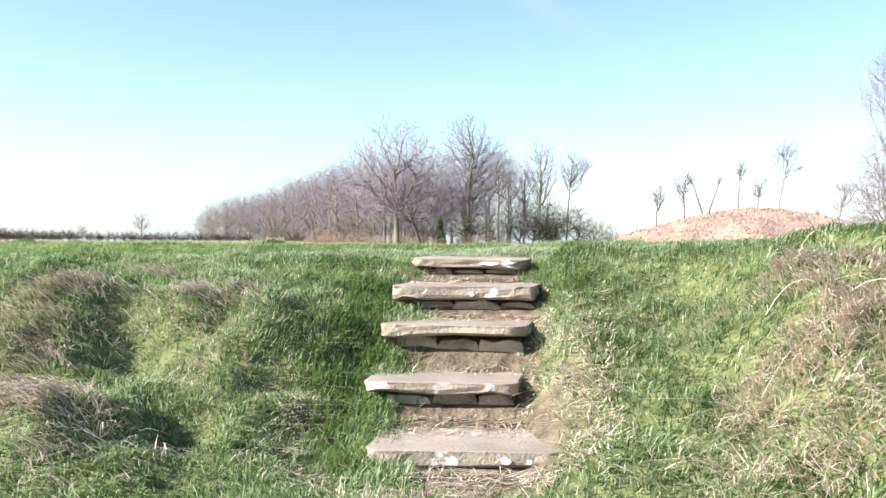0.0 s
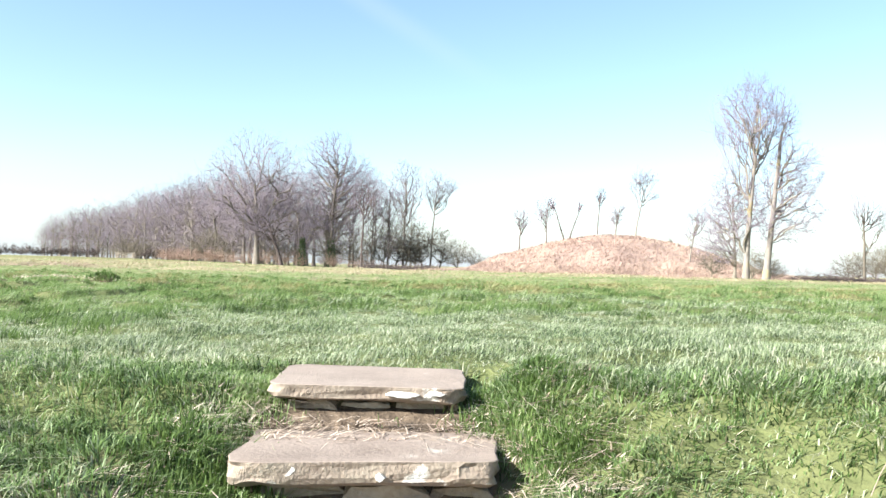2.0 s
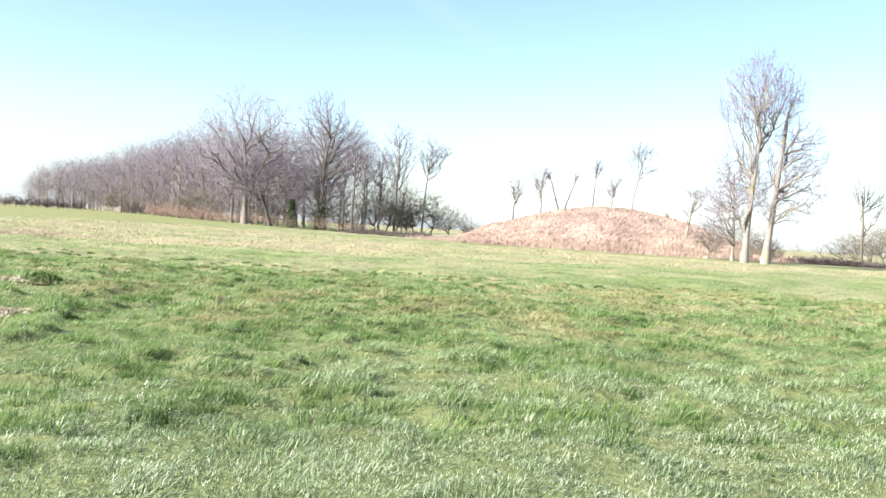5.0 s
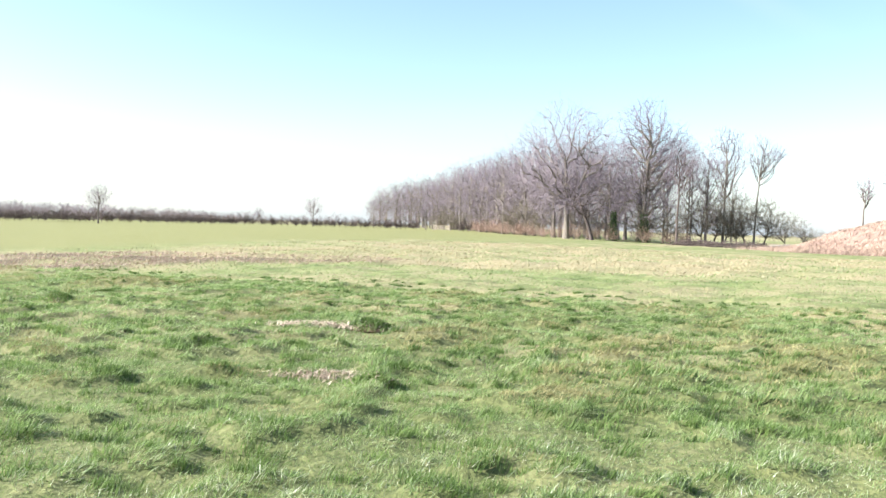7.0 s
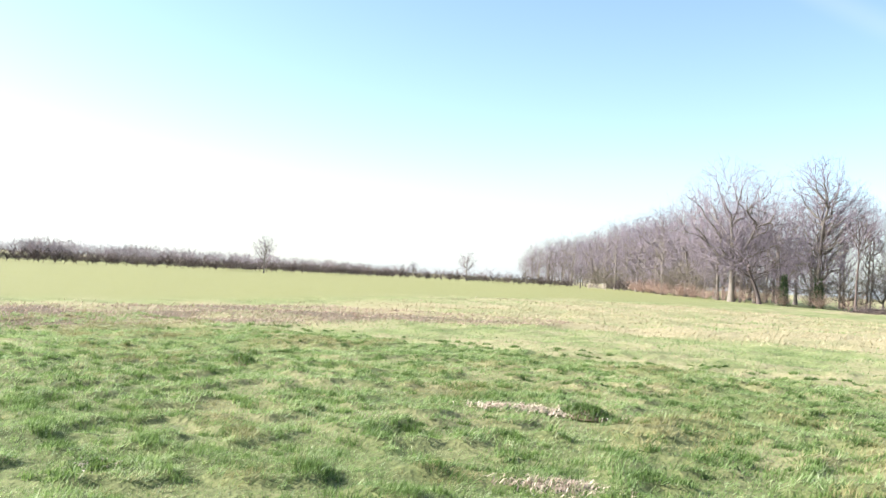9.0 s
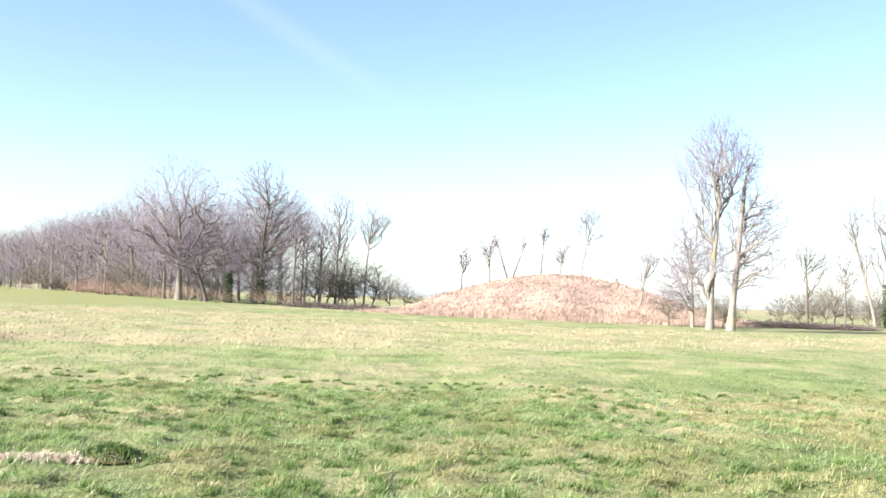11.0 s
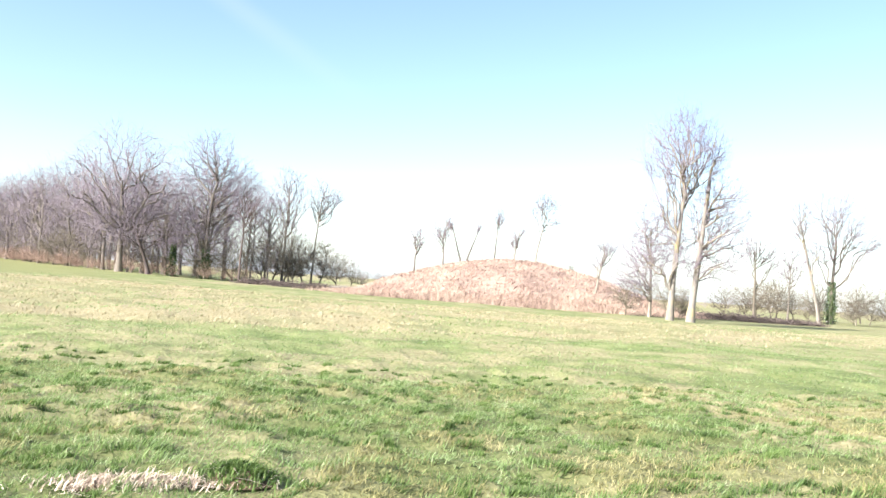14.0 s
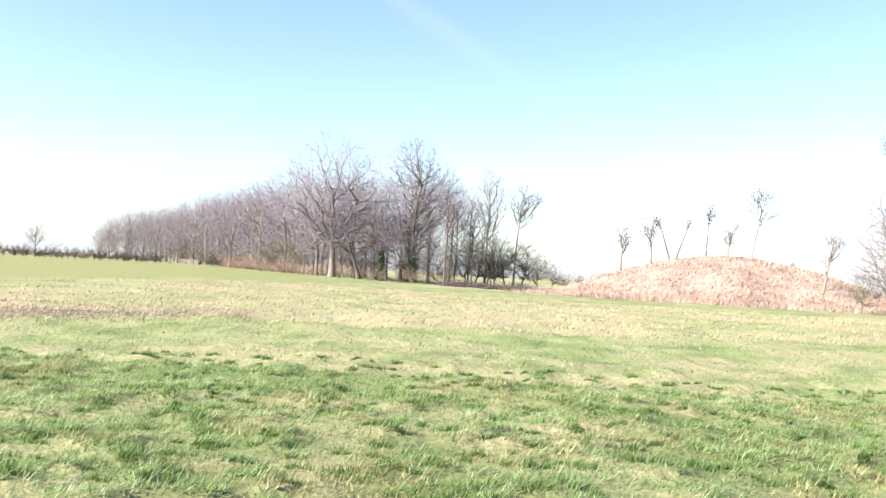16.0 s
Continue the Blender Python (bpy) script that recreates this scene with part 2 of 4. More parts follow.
def vnoise(x, y, size, seed=0):
    """Smooth value noise from 0 to 1, with features of that size in metres."""
    x, y = np.asarray(x, float) / size + seed * 17.3, np.asarray(y, float) / size - seed * 9.7
    i, j = np.floor(x), np.floor(y)
    u, v = x - i, y - j
    u, v = u * u * (3 - 2 * u), v * v * (3 - 2 * v)

    def h(a, b):
        s = np.sin(a * 127.1 + b * 311.7 + seed * 74.7) * 43758.5453
        return s - np.floor(s)
    return (h(i, j) * (1 - u) + h(i + 1, j) * u) * (1 - v) + (h(i, j + 1) * (1 - u) + h(i + 1, j + 1) * u) * v


def step(a, b, x):
    t = np.clip((x - a) / (b - a), 0, 1)
    return t * t * (3 - 2 * t)


def mesh_of(name, verts, faces, mat, smooth=False):
    me = bpy.data.meshes.new(name)
    verts, faces = np.asarray(verts, np.float32), np.asarray(faces, np.int32)
    n = faces.shape[1]
    me.vertices.add(len(verts))
    me.vertices.foreach_set("co", verts.ravel())
    me.loops.add(faces.size)
    me.loops.foreach_set("vertex_index", faces.ravel())
    me.polygons.add(len(faces))
    me.polygons.foreach_set("loop_start", np.arange(0, faces.size, n, dtype=np.int32))
    me.update(calc_edges=True)
    if smooth:
        me.polygons.foreach_set("use_smooth", np.ones(len(faces), bool))
    me.materials.append(mat)
    return me


def part_mesh(name, me, parent, label=""):
    ob = new(name, me)
    ob.parent = parent
    return tagged(ob, label)


def part(name, bm, mat, parent, label=""):
    me = bpy.data.meshes.new(name)
    bm.to_mesh(me)
    bm.free()
    me.materials.append(mat)
    return part_mesh(name, me, parent, label)


# ---- the lie of the land ----
STEPS = [(0.42, 6.63, -0.108, 0.80, 0.0), (0.47, 6.00, -0.262, 0.90, 0.03), (0.45, 5.46, -0.452, 0.82, -0.04), (0.44, 5.03, -0.70, 0.78, 0.02), (0.63, 4.45, -0.90, 0.86, 0.06)]
BAND_NEAR = ((-60, -20), (-24, 10), (-20, 24), (-17.5, 37), (-14, 40), (-7, 41.2), (-3.4, 41.6), (5.5, 44.5), (21, 50), (60, 66), (200, 120))
BAND_FAR = ((-65, -20), (-30, 10), (-27, 42), (-29, 66), (-22, 96), (-10, 92), (14, 78), (35, 80), (80, 96), (200, 160))


HUMMOCKS = ((-1.75, 5.40, 0.26, 0.08), (-1.50, 5.55, 0.16, 0.06), (-1.05, 5.55, 0.22, 0.07), (-1.20, 4.20, 0.26, 0.09), (-0.95, 4.32, 0.2, 0.09), (-1.60, 4.85, 0.22, 0.07), (-0.62, 4.42, 0.24, -0.14),
            (-0.40, 5.05, 0.20, -0.10), (-1.35, 5.10, 0.18, -0.09), (-0.62, 5.35, 0.18, 0.07), (2.15, 4.60, 0.35, 0.06), (1.85, 4.50, 0.13, -0.06), (-0.25, 4.85, 0.14, 0.07))



def side_of(line, x, y):
    """Signed distance past a bent line, positive to its far left."""
    best = np.full(np.shape(x), 1e9)
    sign = np.ones(np.shape(x))
    for (ax, ay), (bx, by) in zip(line, line[1:]):
        dx, dy = bx - ax, by - ay
        t = np.clip(((x - ax) * dx + (y - ay) * dy) / (dx * dx + dy * dy), 0, 1)
        d = np.hypot(x - ax - t * dx, y - ay - t * dy)
        near = d < best
        s = np.sign(dx * (y - ay) - dy * (x - ax))
        best, sign = np.where(near, d, best), np.where(near, s, sign)
    return best * sign


def crest(x):
    return np.where(x > 0.8, 6.6 - 0.62 * np.clip(x - 0.8, 0, 3.2) - 0.2 * np.clip(x - 4.0, 0, 60), 6.6 + 0.12 * np.clip(0.2 - x, 0, 60))


def land(x, y, rough=True):
    x, y = np.asarray(x, float), np.asarray(y, float)
    u = y - crest(x)
    z = np.interp(u, [-60, -12, -6, -4.2, -2.4, -1.2, -0.1, 0.6, 2.5], [-1.95, -1.85, -1.52, -1.26, -0.88, -0.47, -0.13, -0.04, 0.0])
    z = z - 0.05 * step(1.2, -0.5, x) * step(-0.8, 0.0, u) * (1 - step(0.6, 3.0, u)) + 0.17 * step(1.2, 3.2, x) * step(-2.6, -0.6, u) * (1 - step(0.8, 4, u))
    z = z - 0.15 * step(0.5, 1.0, x) * (1 - step(1.5, 2.6, x)) * step(-3.4, -2.2, u) * (1 - step(-0.3, 0.7, u))
    z = z + 0.13 * step(-0.25, -1.1, x) * step(-3.6, -2.4, u) * (1 - step(-1.1, -0.2, u))
    # the path up the steps lies in a shallow cutting
    cut = step(-0.45, 0.0, x) * (1 - step(0.86, 1.10, x)) * step(3.6, 4.3, y) * (1 - step(7.15, 7.35, y))
    tread = np.interp(y, [4.0, 4.5, 4.62, 4.88, 5.14, 5.22, 5.40, 5.56, 5.63, 5.92, 6.1, 6.17, 6.5, 6.73, 6.8, 7.28], [-1.03, -0.985, -0.965, -0.92, -0.825, -0.77, -0.71, -0.60, -0.54, -0.47, -0.41, -0.34, -0.285, -0.22, -0.17, -0.115])
    z = z * (1 - cut) + tread * cut
    z = z - (0.07 + 0.05 * (1 - step(9, 17, y))) * step(0.1, 0.8, u) * (1 - step(40, 70, y))
    z = z - 0.09 * step(1.8, -1.0, x) * step(0.4, 3.5, u) * (1 - step(30, 60, y))
    d = np.hypot(x, y)
    far = step(50, 120, d)
    a = np.arctan2(x, y)
    z = z + far * (-0.55 + 0.75 * step(-0.02, -0.35, a)) + 0.05 * np.exp(-((x + 3.5) ** 2 + (y - 11) ** 2) / 18)
    # hummocks of old grass on the bank, and the hollows beside them
    for hx, hy, hr, hz in HUMMOCKS:
        z = z + hz * np.exp(-((x - hx) ** 2 + (y - hy) ** 2) / (hr * hr))
    if rough:
        near = 1 - step(12, 60, d)
        band = step(-2, 2, side_of(BAND_NEAR, x, y)) * (1 - step(-3, 3, side_of(BAND_FAR, x, y)))
        bank = step(-4.5, -1.5, u) * (1 - step(-0.5, 0.6, u)) * (1 - cut)
        z = z + 0.07 * step(0.55, 0.78, vnoise(x, y, 0.34, 9)) * step(9, 14, y) * (1 - cut) * (0.3 + 0.7 * near)
        rough_here = 1 - 0.85 * cut
        z = z + rough_here * (vnoise(x, y, 0.55, 3) - 0.5) * (0.05 + (0.12 + 0.16 * step(0.2, -0.7, x) * (1 - step(-1.6, -0.6, u))) * bank) * (0.3 + 0.7 * near) + (vnoise(x, y, 0.2, 4) - 0.5) * (0.035 + 0.10 * bank) * near * rough_here
        z = z + rough_here * (vnoise(x, y, 2.2, 5) - 0.5) * (0.09 + 0.10 * bank) + (vnoise(x, y, 9, 6) - 0.5) * 0.12 * rough_here + band * (vnoise(x, y, 1.4, 8) - 0.4) * 0.22
    return z


def axis(dense_lo, dense_hi, pitch, reach, growth=1.12):
    mid = np.arange(dense_lo, dense_hi + 1e-6, pitch)
    arm, s, at = [], pitch, 0.0
    while at < reach:
        s = min(s * growth, 260)
        at += s
        arm.append(at)
    arm = np.array(arm)
    return np.concatenate([dense_lo - arm[::-1], mid, dense_hi + arm])


gx = axis(-15, 8, 0.115, 2600, 1.06)
gy = np.concatenate([axis(3, 28, 0.12, 2600, 1.05), np.arange(4.06, 7.4, 0.12)])
gy = np.unique(np.round(gy, 4))
X, Y = np.meshgrid(gx, gy)
Z = land(X, Y)
nx, ny = len(gx), len(gy)
idx = np.arange(nx * ny).reshape(ny, nx)
quads = np.stack([idx[:-1, :-1], idx[:-1, 1:], idx[1:, 1:], idx[1:, :-1]], -1).reshape(-1, 4)
me = mesh_of("ground", np.stack([X, Y, Z], -1).reshape(-1, 3), quads, M_ground, True)
near_side, far_side = side_of(BAND_NEAR, X, Y), side_of(BAND_FAR, X, Y)
wob = (vnoise(X, Y, 6, 11) - 0.5) * 5
dry = step(-1.5, 2.0, near_side + wob * 0.5) * (1 - step(-5, 5, far_side + wob)) * (0.45 + 0.5 * step(0.3, 0.7, vnoise(X, Y, 3, 12)))
dry = np.maximum(dry, 0.7 * step(0.42, 0.72, 0.6 * vnoise(X, Y, 3.5, 14) + 0.4 * vnoise(X, Y, 0.9, 18)) * step(13, 26, Y))
dist = np.hypot(X, Y)
dry = np.maximum(dry, 0.6 * step(85, 125, dist) * step(0.22, 0.34, np.arctan2(X, Y)) * (0.5 + 0.5 * vnoise(X, Y, 14, 17)))
dry = np.maximum(dry, 0.75 * step(240, 420, dist))
crop = (1 - step(240, 420, dist)) * step(0, 8, far_side) * step(-0.12, -0.3, np.arctan2(X, Y))
U = Y - crest(X)
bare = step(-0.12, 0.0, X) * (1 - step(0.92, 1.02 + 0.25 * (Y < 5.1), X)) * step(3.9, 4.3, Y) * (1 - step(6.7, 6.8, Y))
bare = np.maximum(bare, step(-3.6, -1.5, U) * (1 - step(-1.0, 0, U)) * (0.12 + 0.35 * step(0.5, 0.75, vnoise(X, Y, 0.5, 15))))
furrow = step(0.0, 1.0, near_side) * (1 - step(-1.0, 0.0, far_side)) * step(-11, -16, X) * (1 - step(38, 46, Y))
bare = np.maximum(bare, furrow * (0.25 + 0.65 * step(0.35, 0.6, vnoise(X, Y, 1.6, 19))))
# near ground darkened in colour, as the shaded gaps under the blades
thatch_shade = 0.6 * (1 - step(15, 32, np.hypot(X, Y - 6)))
for key, values in (("thatch_shade", thatch_shade), ("dry", dry), ("crop", crop), ("bare", bare)):
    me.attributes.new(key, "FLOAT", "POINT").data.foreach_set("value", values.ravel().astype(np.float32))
tagged(new("ground", me), "rough grass field with a steep grassy bank", "ground", kind="structure")


# ---- stone steps ----
def slab_mesh(name, w, depth, thick, seed, mat, turn=0.35):
    """A worn slab: rounded corners in plan, chipped edges, slightly dished top. Origin at the middle of the front top edge."""
    n = 112
    a = np.linspace(0, 2 * np.pi, n, endpoint=False)
    p = 0.2
    cx = np.sign(np.cos(a)) * np.abs(np.cos(a)) ** p * w / 2
    cy = depth / 2 + np.sign(np.sin(a)) * np.abs(np.sin(a)) ** p * depth / 2
    worn = 1 + (vnoise(cx, cy, 0.22, seed) - 0.5) * 0.13 + (vnoise(cx, cy, 0.06, seed + 2) - 0.5) * 0.03
    rows = []
    for zz, ins, jit in ((-thick, 0.03, 0.02), (-thick * 0.85, 0.008, 0.018), (-thick * 0.6, 0.004, 0.026), (-thick * 0.2, 0.004, 0.012), (-0.003, 0.002, 0.012), (0.0, 0.006, 0.012)):
        j = (vnoise(cx + zz * 3, cy, 0.05, seed + 3) - 0.5) * jit * 1.3 + (vnoise(cx, cy + zz, 0.14, seed + 5) - 0.5) * jit
        f = 1 - (ins + j) / (w / 2)
        low = (vnoise(cx, cy, 0.1, seed + 7) - 0.5) * 0.03 if zz < -thick * 0.8 else 0.0
        rows.append(np.stack([cx * f * worn, depth / 2 + (cy - depth / 2) * f * worn, np.full(n, zz) + low], -1))
    for f in (0.85, 0.6, 0.35, 0.12):
        x, y = cx * f * worn, depth / 2 + (cy - depth / 2) * f * worn
        rows.append(np.stack([x, y, (vnoise(x, y, 0.2, seed) - 0.5) * 0.010], -1))
    v = np.concatenate(rows)
    f = []
    for k in range(len(rows) - 1):
        for i in range(n):
            j = (i + 1) % n
            f.append((k * n + i, k * n + j, (k + 1) * n + j, (k + 1) * n + i))
    bm = bmesh.new()
    vs = [bm.verts.new(c) for c in v]
    for q in f:
        bm.faces.new([vs[i] for i in q])
    bm.faces.new([vs[(len(rows) - 1) * n + i] for i in range(n)])
    bm.faces.new([vs[i] for i in reversed(range(n))])
    me = bpy.data.meshes.new(name)
    bm.to_mesh(me)
    bm.free()
    me.materials.append(mat)
    me.materials.append(M_stone_edge)
    for p in me.polygons:
        p.material_index = 1 if abs(p.normal.z) < 0.6 else 0
    return me


def stone_block(name, w, h, d, seed, mat, parent, where):
    bm = bmesh.new()
    bmesh.ops.create_cube(bm, size=1)
    bmesh.ops.subdivide_edges(bm, edges=bm.edges[:], cuts=2, use_grid_fill=True)
    for v in bm.verts:
        r = Vector((seed * 3.1, 0, 0))
        v.co = Vector((v.co.x * w, v.co.y * d, v.co.z * h)) * (1 - 0.12 * (abs(v.co.x * v.co.z) > 0.2)) + noise.noise_vector(v.co * 9 + r) * 0.02
    ob = part(name, bm, mat, parent)
    ob.location = where
    return ob


FLIGHT = []
for k, (sx, sy, sz, sw, turn) in enumerate(STEPS):
    depth = (0.62, 0.62, 0.55, 0.55, 0.58)[k]
    thick = (0.06, 0.09, 0.068, 0.06, 0.075)[k]
    e = tagged(new("stone_step"), "worn sandstone slab step with pale lichen patches set in the bank", "step", "flight of stone steps")
    e.matrix_world = pose(sx, sy, sz, random.uniform(-1, 1), random.uniform(-1, 1), math.degrees(turn))
    FLIGHT.append(e)
    part_mesh("slab", slab_mesh("slab", sw, depth, thick, k + 1, M_stone), e)
    x = -sw * 0.42
    while x < sw * 0.42:
        w = random.uniform(0.16, 0.30)
        w = min(w, sw * 0.46 - x)
        stone_block("riser_stone", w - 0.006, 0.10, 0.16, k * 9 + x, M_riser, e, (x + w / 2, 0.16 + random.uniform(-0.015, 0.02), -thick - 0.062 + random.uniform(-0.008, 0.008)))
        x += w


# pale crusts of lichen on the front edges
def lichen(parent, x, z, w, h, seed, thick=0.006):
    r = np.random.default_rng(seed)
    bm = bmesh.new()
    n = 16
    front, back_ring = [], []
    for i in range(n):
        a = 2 * math.pi * i / n
        q = r.uniform(0.75, 1.1)
        front.append(bm.verts.new((math.cos(a) * w * q * 0.85, -thick, math.sin(a) * h * q * 0.85)))
        back_ring.append(bm.verts.new((math.cos(a) * w * q, thick * 3, math.sin(a) * h * q)))
    bm.faces.new(front)
    for i in range(n):
        j = (i + 1) % n
        bm.faces.new((front[i], back_ring[i], back_ring[j], front[j]))
    ob = part("lichen_patch", bm, M_lichen, parent, "pale crusty lichen patch")
    ob.location = (x, 0.002, z)


for step_at, x, z, w, h in ((0, 0.14, -0.030, 0.09, 0.018), (0, 0.27, -0.022, 0.05, 0.014), (1, -0.27, -0.030, 0.040, 0.030), (1, 0.03, -0.052, 0.024, 0.020), (3, -0.30, -0.028, 0.018, 0.012),
                            (4, 0.17, -0.040, 0.034, 0.026), (4, 0.27, -0.042, 0.018, 0.016)):
    lichen(FLIGHT[step_at], x, z, w * 0.8, h * 0.75, step_at * 13 + int(x * 100) + 90)


# ---- trees ----
def tubes(lines, sides):
    """Tubes round many bent lines of one length: points (n, k, 3), radii (n, k)."""
    P, R = lines
    n, k, _ = P.shape
    T = np.gradient(P, axis=1)
    T /= np.linalg.norm(T, axis=2, keepdims=True) + 1e-9
    ref = np.where(np.abs(T[..., 2:3]) > 0.9, np.array([1.0, 0, 0]), np.array([0, 0, 1.0]))
    A = np.cross(T, ref)
    A /= np.linalg.norm(A, axis=2, keepdims=True) + 1e-9
    B = np.cross(T, A)
    ang = np.linspace(0, 2 * np.pi, sides, endpoint=False)
    ring = A[:, :, None] * np.cos(ang)[:, None] + B[:, :, None] * np.sin(ang)[:, None]
    V = (P[:, :, None] + ring * R[:, :, None, None]).reshape(-1, 3)
    i = np.arange(n * k * sides).reshape(n, k, sides)
    a, b = i[:, :-1], i[:, 1:]
    F = np.stack([a, np.roll(a, -1, 2), np.roll(b, -1, 2), b], -1).reshape(-1, 4)
    return V, F


def tube_mesh(name, groups, mat):
    vs, fs, n = [], [], 0
    for lines, sides in groups:
        v, f = tubes(lines, sides)
        vs.append(v)
        fs.append(f + n)
        n += len(v)
    return mesh_of(name, np.concatenate(vs), np.concatenate(fs), mat, True)


def ramify(r, node, way, pts, tip_r, cap, out, bend=0.55, jitter=0.06, sprays=1, thick=0.46):
    """A limb that divides again and again until it reaches every one of its twig ends.
    out collects bent lines as (points, radius at the start, radius at the end, twig ends carried)."""
    todo = [(np.asarray(node, float), np.asarray(way, float), pts, cap)]
    while todo:
        at, way, p, cap = todo.pop()
        n = len(p)
        if n <= 2:
            for q in p:
                span = np.linalg.norm(q - at)
                out.append((np.stack([at, q]), min(tip_r, cap), tip_r * 0.45, 1))
                for side in range(sprays):
                    root = at + (q - at) * r.uniform(0.15, 0.8)
                    out.append((np.stack([root, root + (q - at) * r.uniform(0.4, 0.7) + r.normal(size=3) * span * 0.34]), tip_r * 0.7, tip_r * 0.4, 1))
            continue
        centre = p.mean(0)
        spread = (p - centre).T @ (p - centre) / n
        axis_v = spread @ r.normal(size=3)
        key = (p - centre) @ axis_v
        order = np.argsort(key)
        cut = int(np.clip(n * r.uniform(0.22, 0.78), 1, n - 1))
        for idx in (order[:cut], order[cut:]):
            sub = p[idx]
            m = len(sub)
            goal = sub.mean(0)
            reach = goal - at
            span = np.linalg.norm(reach) + 1e-6
            stop = at + reach * r.uniform(0.26, 0.48) + r.normal(size=3) * span * jitter
            run = np.linalg.norm(stop - at)
            q1 = at + (stop - at) * 0.33 + way * run * bend * 0.33 + r.normal(size=3) * run * 0.03
            q2 = at + (stop - at) * 0.70 + way * run * bend * 0.18 + r.normal(size=3) * run * 0.03
            r0 = min(cap, tip_r * m ** thick)
            r1 = max(r0 * 0.82, tip_r * 0.8)
            out.append((np.stack([at, q1, q2, stop]), r0, r1, m))
            d = stop - q2
            todo.append((stop, d / (np.linalg.norm(d) + 1e-9), sub, r1))


def crown_ends(r, n, blobs, H):
    """Twig ends spread through a crown made of rounded masses: (dx, dy, height, radius, half height, weight), in metres."""
    share = np.array([b[5] for b in blobs], float)
    pick = r.choice(len(blobs), n, p=share / share.sum())
    B = np.array([b[:5] for b in blobs], float)[pick]
    d = r.normal(size=(n, 3))
    d /= np.linalg.norm(d, axis=1, keepdims=True)
    q = 1 - 0.75 * r.uniform(0, 1, n) ** 1.9
    uneven = 1 + 0.14 * np.sin(d[:, 0] * 5 + B[:, 0]) * np.cos(d[:, 1] * 4 + B[:, 2]) + r.normal(0, 0.03, n)
    p = d * (q * uneven)[:, None]
    low = np.where(p[:, 2] < 0, 0.8, 1.0)
    p = np.stack([B[:, 0] + p[:, 0] * B[:, 3], B[:, 1] + p[:, 1] * B[:, 3], B[:, 2] + p[:, 2] * low * B[:, 4]], -1)
    p[:, 2] = np.maximum(p[:, 2], 0.06 * H + r.uniform(0, 0.05 * H, n))
    return p


